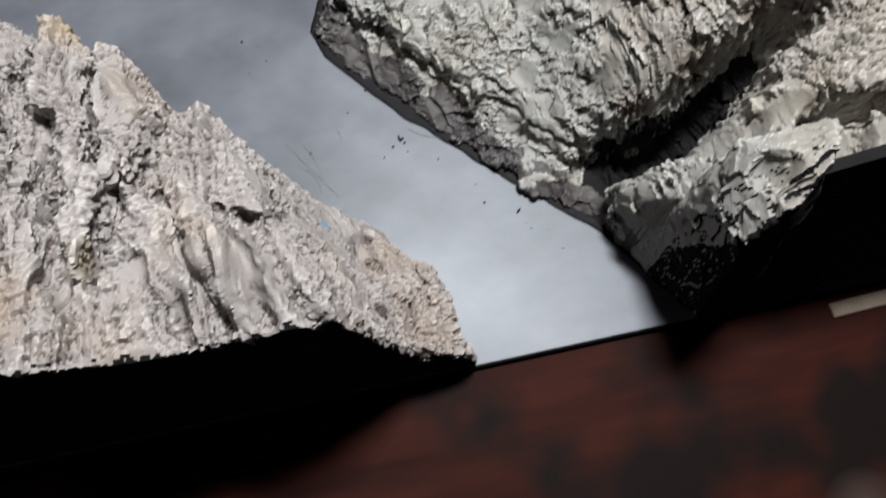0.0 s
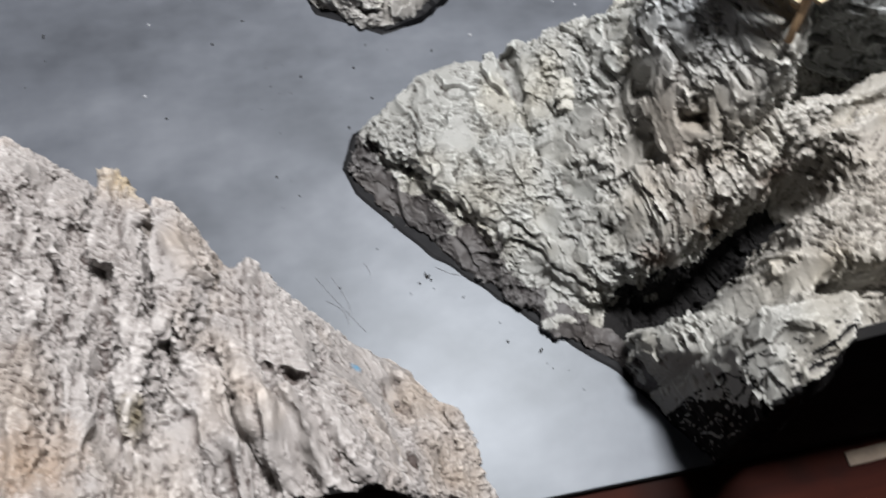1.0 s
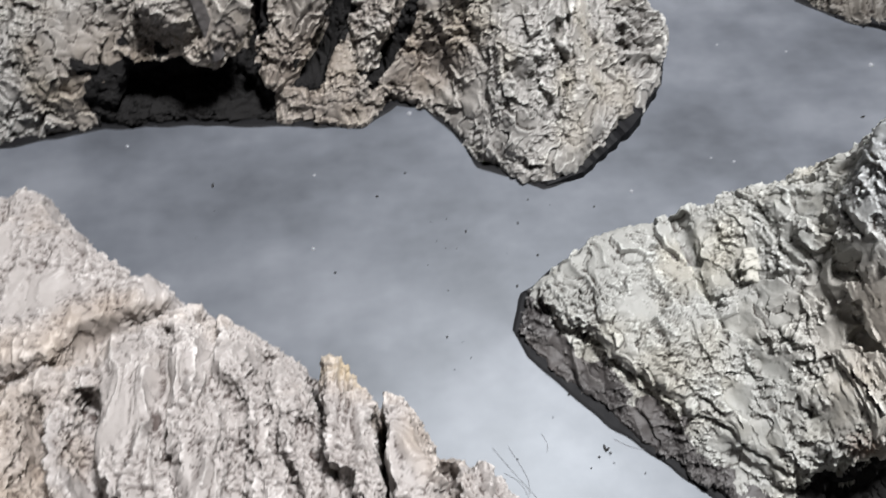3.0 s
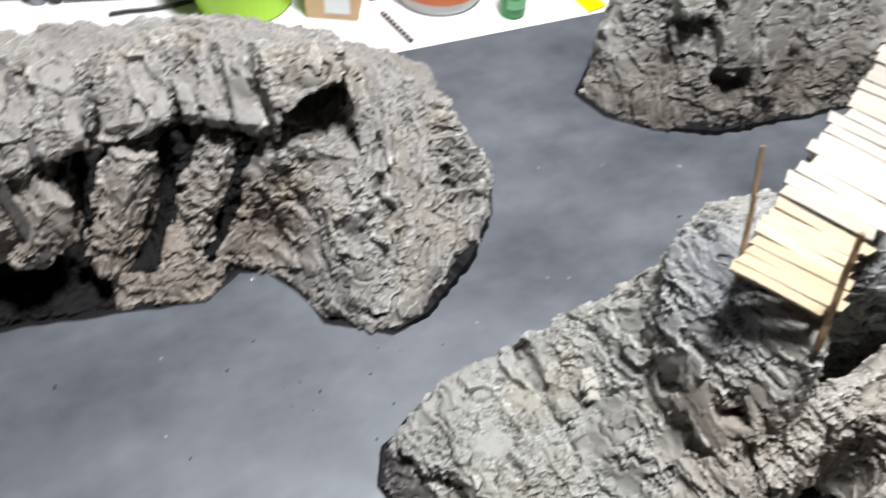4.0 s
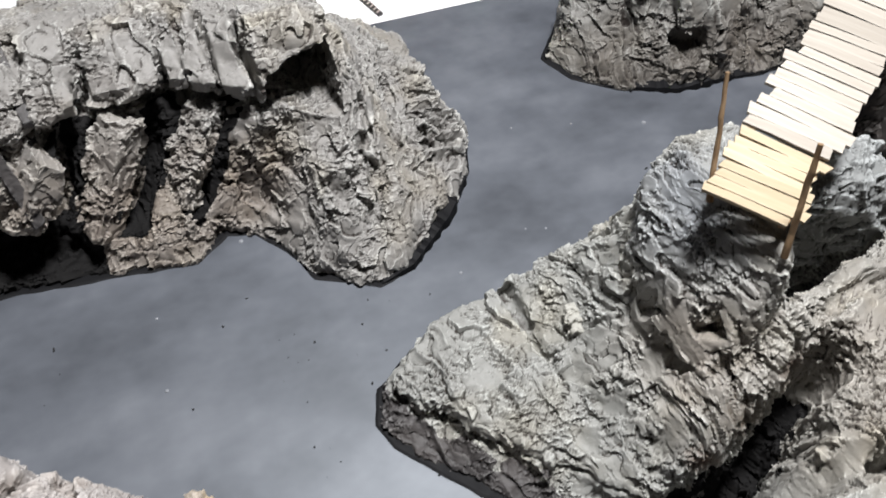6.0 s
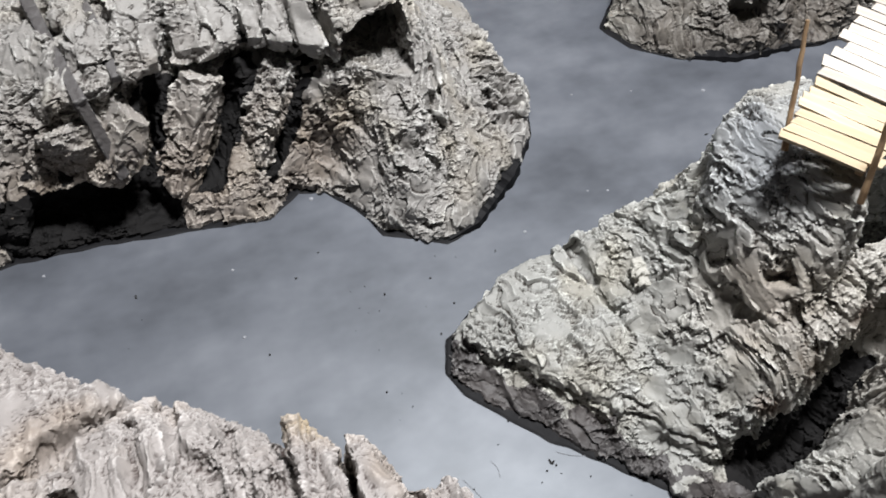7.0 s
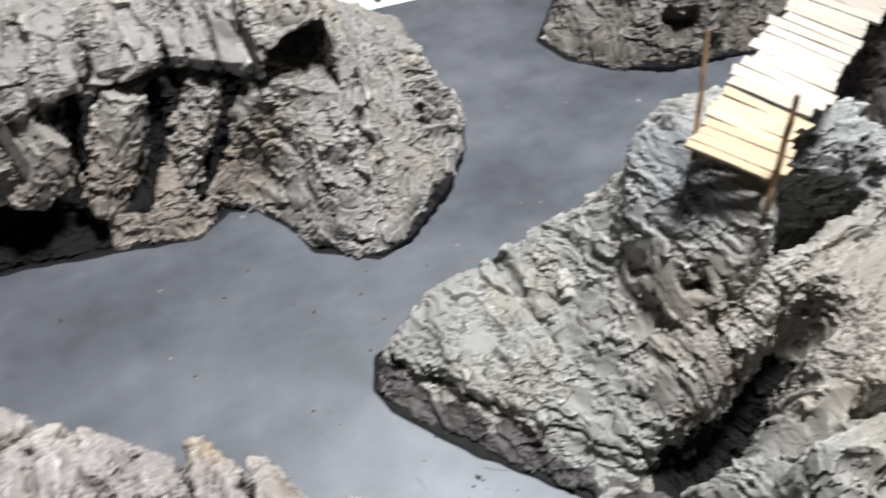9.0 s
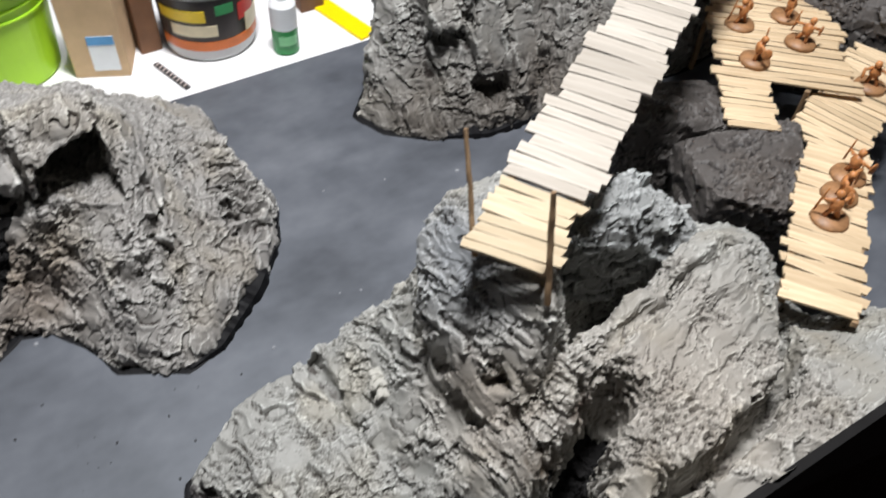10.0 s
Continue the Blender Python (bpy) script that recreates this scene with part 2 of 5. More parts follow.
def cells(p, salt, visit):
    """Calls visit(offset, three numbers, three more) for the eight cells nearest to each point."""
    i = np.floor(p - 0.5).astype(np.int64)
    for k in range(8):
        c = i + (k & 1, (k >> 1) & 1, k >> 2)
        h = (c[:, 0] * 374761393 + c[:, 1] * 668265263 + c[:, 2] * 2147483647 + salt * 1274126177) & 0xFFFFFFFF
        h = ((h ^ (h >> 13)) * 1274126177) & 0xFFFFFFFF
        h = ((h ^ (h >> 16)) * 2246822519) & 0xFFFFFFFF
        h ^= h >> 15
        g = ((h ^ 0x5BD1E995) * 2654435761) & 0xFFFFFFFF
        g ^= g >> 14
        a = np.stack([h & 1023, (h >> 10) & 1023, (h >> 20) & 1023], 1) / 1023.0
        b = np.stack([g & 1023, (g >> 10) & 1023, (g >> 20) & 1023], 1) / 1023.0
        visit(p - c - 0.14 - 0.72 * a, a, b)


def facing(p, salt, height):
    """The height given by each point's nearest cell."""
    best, value = np.full(len(p), 1e9), np.zeros(len(p))

    def visit(off, a, b):
        d = (off**2).sum(1)
        near = d < best
        best[near] = d[near]
        value[near] = height(off, a, b)[near]

    cells(p, salt, visit)
    return value


def chips(p, salt=0, tilt=1.0):
    """Broken-plaster relief: every cell is a small tilted facet."""
    return facing(p, salt, lambda off, a, b: (off * (b * 2 - 1)).sum(1) * tilt + (a.sum(1) * 7.31) % 1.0 - 0.5)


def flakes(p, salt=0, lean=0.9):
    """Overlapping daubs: every cell is a flake whose lower edge stands proud."""
    return facing(p, salt, lambda off, a, b: b[:, 0] - 0.5 - lean * off[:, 1] * b[:, 1])


def pits(p, salt=0):
    """Scattered little holes, 0 to 1 deep."""
    out = np.zeros(len(p))

    def visit(off, a, b):
        size = 0.16 + 0.3 * b[:, 0]
        np.maximum(out, (b[:, 1] > 0.45) * np.clip(1.6 * (1 - np.sqrt((off**2).sum(1)) / size), 0, 1), out)

    cells(p, salt, visit)
    return out


# ---- rock builder ----
def inside_and_distance(px, py, poly):
    poly = np.array(poly, float)
    a, b = poly, np.roll(poly, -1, 0)
    inside = np.zeros(px.shape, bool)
    dist = np.full(px.shape, 1e9)
    for (x0, y0), (x1, y1) in zip(a, b):
        cross = ((y0 > py) != (y1 > py)) & (px < (x1 - x0) * (py - y0) / (y1 - y0 + 1e-12) + x0)
        inside ^= cross
        ex, ey = x1 - x0, y1 - y0
        f = np.clip(((px - x0) * ex + (py - y0) * ey) / (ex * ex + ey * ey + 1e-12), 0, 1)
        dist = np.minimum(dist, np.hypot(px - x0 - f * ex, py - y0 - f * ey))
    return inside, dist


def tops_surface(px, py, anchors):
    """A smooth sheet through the peaks and saddles."""
    a = np.array(anchors, float)
    n = len(a)
    kern = lambda r: r**2 * np.log(r + 1e-9)
    r = np.hypot(a[:, None, 0] - a[None, :, 0], a[:, None, 1] - a[None, :, 1])
    m = np.zeros((n + 3, n + 3))
    m[:n, :n] = kern(r) + np.eye(n) * 2e-5
    m[:n, n], m[:n, n + 1:n + 3] = 1, a[:, :2]
    m[n:, :n] = m[:n, n:].T
    w = np.linalg.solve(m, np.r_[a[:, 2], 0, 0, 0])
    out = w[n] + w[n + 1] * px + w[n + 2] * py
    for k in range(n):
        out = out + w[k] * kern(np.hypot(px - a[k, 0], py - a[k, 1]))
    return out


def segment_distance(px, py, line):
    dist = np.full(px.shape, 1e9)
    for (x0, y0), (x1, y1) in zip(line, line[1:]):
        ex, ey = x1 - x0, y1 - y0
        f = np.clip(((px - x0) * ex + (py - y0) * ey) / (ex * ex + ey * ey + 1e-12), 0, 1)
        dist = np.minimum(dist, np.hypot(px - x0 - f * ex, py - y0 - f * ey))
    return dist


def hull(points):
    """The convex solid round some points, as (verts, faces)."""
    bm = bmesh.new()
    for p in points:
        bm.verts.new(p)
    out = bmesh.ops.convex_hull(bm, input=bm.verts[:])
    bmesh.ops.delete(bm, geom=[v for v in bm.verts if not v.link_faces], context="VERTS")
    bmesh.ops.recalc_face_normals(bm, faces=bm.faces)
    bm.verts.index_update()
    got = [tuple(v.co) for v in bm.verts], [[v.index for v in f.verts] for f in bm.faces]
    bm.free()
    return got


def chunk(centre, size, turn, seed, rough=0.16, extra=10):
    """A broken block: the hull of a jittered, turned box with a few worn corners."""
    rnd = random.Random(seed)
    m = pose(*centre, *turn)
    pts = []
    for k in range(8):
        c = [(-0.5, 0.5)[(k >> i) & 1] * (1 + rnd.uniform(-rough, rough)) for i in range(3)]
        cut = rnd.uniform(0.1, 0.32)
        for i in range(3):
            pts.append([c[j] * (1 - cut) if j == i else c[j] for j in range(3)])
    for k in range(extra):
        v = Vector([rnd.uniform(-1, 1) for i in range(3)]).normalized()
        pts.append([0.57 * q / max(abs(w) for w in v) * rnd.uniform(0.85, 1.0) for q in v])
    return hull([m @ Vector([q * w for q, w in zip(p, size)]) for p in pts])


def prism(p, q, depth, height):
    """A slot between two points: it reaches inward by depth (x, y) and is low at its back."""
    d = Vector((*depth, 0))
    pts = []
    for c in (Vector(p), Vector(q)):
        pts += [c - d * 0.6 + Vector((0, 0, height)), c - d * 0.6 - Vector((0, 0, height)), c + d + Vector((0, 0, height * 0.5)), c + d - Vector((0, 0, height * 0.35))]
    return hull(pts)


def slots(line, depth, heights):
    return [prism(a, b, depth, h) for a, b, h in zip(line, line[1:], heights)]


def ball(centre, radii, turn=(0, 0, 0)):
    """A rounded gouging tool."""
    bm = bmesh.new()
    bmesh.ops.create_icosphere(bm, subdivisions=3, radius=1.0)
    bmesh.ops.scale(bm, vec=radii, verts=bm.verts)
    bm.transform(pose(*centre, *turn))
    bm.verts.index_update()
    got = [tuple(v.co) for v in bm.verts], [[v.index for v in f.verts] for f in bm.faces]
    bm.free()
    return got


STEP = 0.0020


def sheet(outline, anchors, cliff, grooves, scoops, seed, front=None, under=0.003, benches=()):
    """A closed solid: a sheet over peaks and saddles, with cliffs at its rim.
    grooves: (polyline, width, depth). scoops: (x, y, radius, depth, turn, stretch), knife gouges with a sharp rim.
    benches: (polygon, top, rise), low shelves; rise is the slope inward from the polygon's rim."""
    ol = np.array(outline)
    x0, y0 = ol.min(0) - STEP
    x1, y1 = ol.max(0) + STEP
    xs, ys = np.arange(x0, x1, STEP), np.arange(y0, y1, STEP)
    px, py = np.meshgrid(xs, ys, indexing="ij")
    flat = np.stack([px.ravel(), py.ravel(), np.zeros(px.size)], 1)
    wob = fbm(flat * 55, 3, seed).reshape(px.shape) * 0.003
    wob2 = fbm(flat * 55 + 9.7, 3, seed + 5).reshape(px.shape) * 0.003
    inside, dist = inside_and_distance(px + wob, py + wob2, outline)
    z = tops_surface(px, py, anchors)
    for line, width, depth in grooves:
        d = segment_distance(px + wob, py + wob2, line)
        z = z - depth * np.exp(-((d / (1.15 * width)) ** 4))
    for cx, cy, r, depth, *shape in scoops:
        turn, long = shape or (0, 1)
        ca, sa = math.cos(math.radians(turn)), math.sin(math.radians(turn))
        ex, ey = px + wob * 0.7 - cx, py + wob2 * 0.7 - cy
        u, v = (ex * ca + ey * sa) / (r * long), (ey * ca - ex * sa) / r
        z = z - depth * np.clip(1 - u * u - v * v, 0, 1) ** 0.6 * (1 - 0.5 * v)
    for poly, top, rise in benches:
        within, deep = inside_and_distance(px + wob * 0.8, py + wob2 * 0.8, poly)
        z = np.where(within, np.minimum(z, top + rise * dist + wob * 0.4), z)
    z = np.clip(z, 0.006, None) * np.clip(dist / cliff, 0, 1) ** 0.55
    z = np.maximum(z, 0.004)
    if front is not None:
        inside &= py > front
    index = -np.ones(px.shape, int)
    cells = inside[:-1, :-1] & inside[1:, :-1] & inside[:-1, 1:] & inside[1:, 1:]
    used = np.zeros(px.shape, bool)
    for a in (0, 1):
        for b in (0, 1):
            used[a:px.shape[0] - 1 + a, b:px.shape[1] - 1 + b] |= cells
    n = int(used.sum())
    index[used] = np.arange(n)
    verts = np.concatenate([np.stack([px[used], py[used], z[used]], 1), np.stack([px[used], py[used], np.full(n, -under)], 1)])
    i, j = np.nonzero(cells)
    quads = np.stack([index[i, j], index[i + 1, j], index[i + 1, j + 1], index[i, j + 1]], 1)
    faces = quads.tolist() + (quads[:, ::-1] + n).tolist()
    rim = {(u, v) for q in quads.tolist() for u, v in zip(q, q[1:] + q[:1])}
    faces += [(v, u, u + n, v + n) for u, v in rim if (v, u) not in rim]
    return verts.tolist(), faces


def neighbour_mean(values, edges, degree):
    total = np.zeros_like(values)
    if values.ndim == 1:
        total += np.bincount(edges[:, 0], values[edges[:, 1]], len(values)) + np.bincount(edges[:, 1], values[edges[:, 0]], len(values))
        return total / degree
    for k in range(values.shape[1]):
        total[:, k] = np.bincount(edges[:, 0], values[edges[:, 1], k], len(values)) + np.bincount(edges[:, 1], values[edges[:, 0], k], len(values))
    return total / degree[:, None]


def carve(name, solids, flow, amps, material, seed, voxel=0.0012, front=None, under=0.003, parent=None, crumbly=0.5, calm=(), ribs=0.0, holes=0.0, shade_coats=(), cuts=(), flake=1.0, across=-12.0, tame=None, daubs=(0.0088, 0.0050), face=0.0035):
    """Fuses solids into one plaster mass, cuts hollows out of it and chips it all over.
    flow: degrees of the grain and its stretch. amps: metres of lumps, slabs, chips, crumbs.
    calm: (x, y, radius) of smooth gouged hollows. ribs: metres of long crests along the grain.
    holes: metres of small pits. shade_coats: (line, width, top, material, low) of clefts and feet coated dark, with
    their shade painted in. cuts: solids taken away.
    tame: factors on the broad relief and on the long relief, by place. daubs: length and width of a daub. face: depth
    of the black cut."""
    verts, faces = [], []
    for vs, fs in solids:
        k = len(verts)
        verts += [tuple(v) for v in vs]
        faces += [tuple(q + k for q in f) for f in fs]
    me = bpy.data.meshes.new(name)
    me.from_pydata(verts, [], faces)
    ob = new(name, me)
    mod = ob.modifiers.new("fuse", "REMESH")
    mod.mode, mod.voxel_size = "VOXEL", voxel
    tools = []
    for vs, fs in cuts:
        blade = bpy.data.meshes.new("blade")
        blade.from_pydata([tuple(v) for v in vs], [], [tuple(f) for f in fs])
        tools.append(new("blade", blade))
        mod = ob.modifiers.new("cut", "BOOLEAN")
        mod.operation, mod.solver, mod.object = "DIFFERENCE", "MANIFOLD", tools[-1]
    if tools:
        mod = ob.modifiers.new("even", "REMESH")
        mod.mode, mod.voxel_size = "VOXEL", voxel
        bpy.context.view_layer.update()
    done = bpy.data.meshes.new_from_object(ob.evaluated_get(bpy.context.evaluated_depsgraph_get()))
    ob.modifiers.clear()
    ob.data = done
    bpy.data.meshes.remove(me)
    for tool in tools:
        blade = tool.data
        bpy.data.objects.remove(tool)
        bpy.data.meshes.remove(blade)
    done.name = name
    nv = len(done.vertices)
    p = np.zeros(nv * 3)
    done.vertices.foreach_get("co", p)
    p = p.reshape(-1, 3)
    nrm = np.zeros(nv * 3)
    done.vertex_normals.foreach_get("vector", nrm)
    nrm = nrm.reshape(-1, 3)
    edges = np.zeros(len(done.edges) * 2, np.int32)
    done.edges.foreach_get("vertices", edges)
    edges = edges.reshape(-1, 2)
    degree = np.maximum(np.bincount(edges.ravel(), minlength=nv), 1)
    for _ in range(4):
        nrm = neighbour_mean(nrm, edges, degree)
    nrm /= np.linalg.norm(nrm, axis=1)[:, None] + 1e-9
    ang = np.radians(flow[0](p[:, 0]) if callable(flow[0]) else np.full(nv, float(flow[0])))
    stretch = flow[1](p[:, 0]) if callable(flow[1]) else flow[1]
    warp = np.stack([fbm(p * 60, 2, seed + 40 + 5 * s) for s in range(3)], 1) * 0.0045
    q = np.stack([(p[:, 0] * np.cos(ang) + p[:, 1] * np.sin(ang)) / stretch, -p[:, 0] * np.sin(ang) + p[:, 1] * np.cos(ang), p[:, 2] * 1.1], 1) + warp
    ca, sa = math.cos(math.radians(across)), math.sin(math.radians(across))
    r = np.stack([p[:, 0] * ca + p[:, 1] * sa, p[:, 1] * ca - p[:, 0] * sa, p[:, 2]], 1) + warp
    lumps = fbm(p * 34, 3, seed + 1)
    slabs = chips(q / 0.017, seed + 11, 1.4)
    wrinkles = ridges(q / 0.0125, 3, seed + 15)
    facets = chips(q / 0.0062 + 3.1, seed + 23, 1.6)
    crumb = chips(p / 0.0036 + warp * 90, seed + 37, 1.0)
    small = np.stack([fbm(p * 240, 2, seed + 140 + 5 * k) for k in range(3)], 1) * 0.0011
    daub = flakes((r + small) / (daubs[0], daubs[1], daubs[1]), seed + 71)
    scale = flakes((r + small) / (daubs[0] * 0.52, daubs[1] * 0.52, daubs[1] * 0.52) + 5.0, seed + 77)
    patch = np.clip(crumbly + 0.05 + 1.7 * fbm(p * 38, 3, seed + 60), 0.08, 1.3)
    broadly, along = tame(p) if tame else (1.0, 1.0)
    disp = (lumps * amps[0] + slabs * amps[1]) * broadly + wrinkles * amps[2] * 0.45 * along + facets * amps[2] * 0.40 + flake * (daub * 0.0022 + scale * 0.0013) * patch + crumb * amps[3] * patch * 0.6
    if ribs:
        long = np.stack([q[:, 0] * stretch / 0.11, q[:, 1] / 0.017, p[:, 2] / 0.09], 1)
        disp += along * ribs * (ridges(long, 1, seed + 81) * 2.2 + ridges(long * (1.3, 2.6, 1.3), 1, seed + 84) * 0.9 + ridges(long * (1.6, 6.5, 2.0), 1, seed + 87) * 0.45)
    if holes:
        disp -= holes * pits(np.stack([q[:, 0], q[:, 1], p[:, 2]], 1) / 0.0085, seed + 91) * np.clip(0.3 + patch, 0, 1)
    keep = np.clip((p[:, 2] + under) / 0.006, 0, 1)
    for entry in calm:
        cx, cy, cr = entry[:3]
        keep *= np.clip((np.hypot(p[:, 0] - cx + warp[:, 0], p[:, 1] - cy + warp[:, 1]) / cr - 0.72) / 0.28, 0.22, 1)
    if front is not None:
        keep *= np.clip((p[:, 1] - front) / 0.004, 0.12, 1)
    p = p + nrm * (disp * keep)[:, None]
    if front is not None:
        p[:, 1] = np.maximum(p[:, 1], front - 0.0006)
    p[:, 2] = np.maximum(p[:, 2], -under)
    done.vertices.foreach_set("co", p.ravel())
    done.update()
    done.vertex_normals.foreach_get("vector", nrm := np.zeros(nv * 3))
    nrm = nrm.reshape(-1, 3)
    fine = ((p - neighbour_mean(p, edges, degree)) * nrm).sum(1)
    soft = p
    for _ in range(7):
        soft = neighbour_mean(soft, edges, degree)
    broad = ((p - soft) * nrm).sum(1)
    # Relief: crests positive, recesses negative; rock colour takes its crevice shade from this.
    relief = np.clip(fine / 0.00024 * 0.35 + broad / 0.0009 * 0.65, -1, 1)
    corner = np.zeros(len(done.loops), np.int32)
    done.loops.foreach_get("vertex_index", corner)
    quads = corner.reshape(-1, 4)
    quads = quads[(p[quads, 2] > -under + 0.0002).any(1)]
    live = np.zeros(nv, bool)
    live[quads.ravel()] = True
    renum = np.cumsum(live) - 1
    lean = bpy.data.meshes.new(name)
    lean.vertices.add(int(live.sum()))
    lean.vertices.foreach_set("co", p[live].ravel())
    lean.loops.add(quads.size)
    lean.loops.foreach_set("vertex_index", renum[quads].ravel().astype(np.int32))
    lean.polygons.add(len(quads))
    lean.polygons.foreach_set("loop_start", np.arange(0, quads.size, 4, dtype=np.int32))
    lean.update(calc_edges=True)
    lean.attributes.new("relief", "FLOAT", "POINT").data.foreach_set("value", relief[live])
    ob.data = lean
    bpy.data.meshes.remove(done)
    done = lean
    done.polygons.foreach_set("use_smooth", [True] * len(done.polygons))
    done.set_sharp_from_angle(angle=math.radians(26))
    done.materials.append(material)
    done.materials.append(BLACK)
    if shade_coats or front is not None:
        cen = np.zeros(len(done.polygons) * 3)
        nor = np.zeros(len(done.polygons) * 3)
        done.polygons.foreach_get("center", cen)
        done.polygons.foreach_get("normal", nor)
        cen, nor = cen.reshape(-1, 3), nor.reshape(-1, 3)
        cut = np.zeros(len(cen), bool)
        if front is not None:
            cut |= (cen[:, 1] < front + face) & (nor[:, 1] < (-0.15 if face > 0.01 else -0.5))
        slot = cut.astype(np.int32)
        # Faces near each line get a dark coat that paints in cleft shade.
        for k, (line, width, top, coat, *low) in enumerate(shade_coats):
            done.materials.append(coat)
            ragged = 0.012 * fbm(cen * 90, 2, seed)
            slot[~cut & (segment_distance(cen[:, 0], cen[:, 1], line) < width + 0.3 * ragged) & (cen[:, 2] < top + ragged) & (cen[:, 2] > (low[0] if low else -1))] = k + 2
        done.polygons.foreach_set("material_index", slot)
    done.update()
    if parent is not None:
        ob.parent = parent
        ob.matrix_parent_inverse = parent.matrix_world.inverted()
    return ob


# ---- the board, tables and room ----
FRONT_Y, BACK_Y = -0.2135, 0.3865
BOARD_X0, BOARD_X1, BOARD_T = -0.47, 0.86, 0.006

board = empty("terrain_board", 0.1, 0.08, -BOARD_T)
tagged(board, "flat black-edged board with a cloudy grey resin river", "terrain board")
part("base_sheet", bm_box(BOARD_X0, BOARD_X1, FRONT_Y, BACK_Y, -BOARD_T, -0.0008, 0.0006), BLACK, board)
part("front_margin", bm_box(0.168, BOARD_X1, FRONT_Y, -0.178, -0.0008, 0.0012, 0.0004), BLACK, board, "black painted margin")
part("river_surface", bm_box(BOARD_X0 + 0.002, BOARD_X1 - 0.002, FRONT_Y + 0.001, BACK_Y - 0.001, -0.0008, 0.0), WATER, board, "glossy cloudy grey-blue resin")


def mahogany():
    k = Mat("red_mahogany", 0.6, 0.0, 0.05)
    grain = k.noise(26, 5, 0.6, (0.25, 2.2, 1))
    blot = k.noise(9, 3, 0.55)
    col = k.ramp(grain, [(0.3, (0.014, 0.003, 0.002)), (0.7, (0.036, 0.008, 0.0045))])
    col = k.mix(k.ramp(blot, [(0.50, (0, 0, 0)), (0.60, (1, 1, 1))]), col, (0.006, 0.0035, 0.003))
    # A worn tan patch first; the second spot paints a grey glare.
    for place, radius, worn in (((-0.172, -0.250, -0.006), 0.030, (0.16, 0.075, 0.035)), ((0.222, -0.322, -0.006), 0.020, (0.040, 0.028, 0.024))):
        away = k.t.nodes.new("ShaderNodeVectorMath")
        away.operation = "DISTANCE"
        k.link(k.coord.outputs["Object"], away.inputs[0])
        away.inputs[1].default_value = place
        edge = k.math("SUBTRACT", 1.6, k.math("ADD", k.math("MULTIPLY", away.outputs["Value"], 1.0 / radius), grain), True)
        col = k.mix(edge, col, worn)
    k.colour(col)
    k.bump(grain, 0.12, 0.0006)
    return k.m


table = empty("wooden_table", 0.1, -0.3, -0.75)
tagged(table, "red-brown polished wooden table with dark blotches", "table")
MAHOGANY = mahogany()
part("tabletop", bm_box(-0.9, 1.1, -0.75, 0.2, -0.04, -BOARD_T, 0.003, 2), MAHOGANY, table)
for lx in (-0.83, 1.03):
    for ly in (-0.68, 0.12):
        part("leg", bm_box(lx - 0.03, lx + 0.03, ly - 0.03, ly + 0.03, -0.75, -0.04, 0.004), MAHOGANY, table)

strip_bm = bm_box(-0.034, 0.034, -0.0045, 0.0035, 0.0, 0.0016, 0.0004)
strip_bm.transform(pose(0.276, -0.2222, -BOARD_T, 0, 0, 1.5))
tagged(part("wood_strip", strip_bm, simple("pale_bare_wood", (0.15, 0.115, 0.085), 0.7, vary=0.2, scale=90), None), "thin pale wooden strip lying on the red-brown table", "strip")

WHITE_TOP = simple("white_laminate", (0.82, 0.82, 0.83), 0.35, vary=0.03, scale=20)
desk = empty("white_desk", 0.1, 0.6, -0.75)
tagged(desk, "white laminate desk top standing against the table", "desk")
part("desktop", bm_box(-0.9, 1.1, 0.204, 1.1, -0.03, -BOARD_T, 0.002, 2), WHITE_TOP, desk)
for lx in (-0.85, 1.05):
    for ly in (0.25, 1.05):
        part("leg", bm_box(lx - 0.02, lx + 0.02, ly - 0.02, ly + 0.02, -0.75, -0.03, 0.003), WHITE_TOP, desk)

# Room shell out of view; its dark greys hold down bounced light.
WALL_PAINT = simple("matt_grey_wall_paint", (0.16, 0.16, 0.17), 0.85, vary=0.05, scale=6)
CEIL_PAINT = simple("grey_ceiling_paint", (0.28, 0.28, 0.29), 0.9, vary=0.03, scale=4)
FLOOR_MAT = simple("brown_floor_boards", (0.16, 0.10, 0.06), 0.5, vary=0.3, scale=9)


def slab(name, x0, x1, y0, y1, z0, z1, mat, label):
    ob = part(name, bm_box(x0, x1, y0, y1, z0, z1), mat, None)
    return tagged(ob, label, "wall" if "wall" in name else name, kind="structure")


slab("floor", -2.1, 2.3, -2.2, 1.9, -0.80, -0.75, FLOOR_MAT, "brown wooden room floor under the tables")
slab("ceiling", -2.1, 2.3, -2.2, 1.9, 1.70, 1.75, CEIL_PAINT, "plain grey painted room ceiling")
slab("wall_north", -2.0, 2.2, 1.8, 1.9, -0.75, 1.70, WALL_PAINT, "plain grey painted wall behind the desk")
slab("wall_south", -2.0, 2.2, -2.2, -2.1, -0.75, 1.70, WALL_PAINT, "plain grey painted wall before the table")
slab("wall_west", -2.1, -2.0, -2.2, 1.9, -0.75, 1.70, WALL_PAINT, "plain grey painted side wall")
slab("wall_east", 2.2, 2.3, -2.2, 1.9, -0.75, 1.70, WALL_PAINT, "plain grey painted side wall")


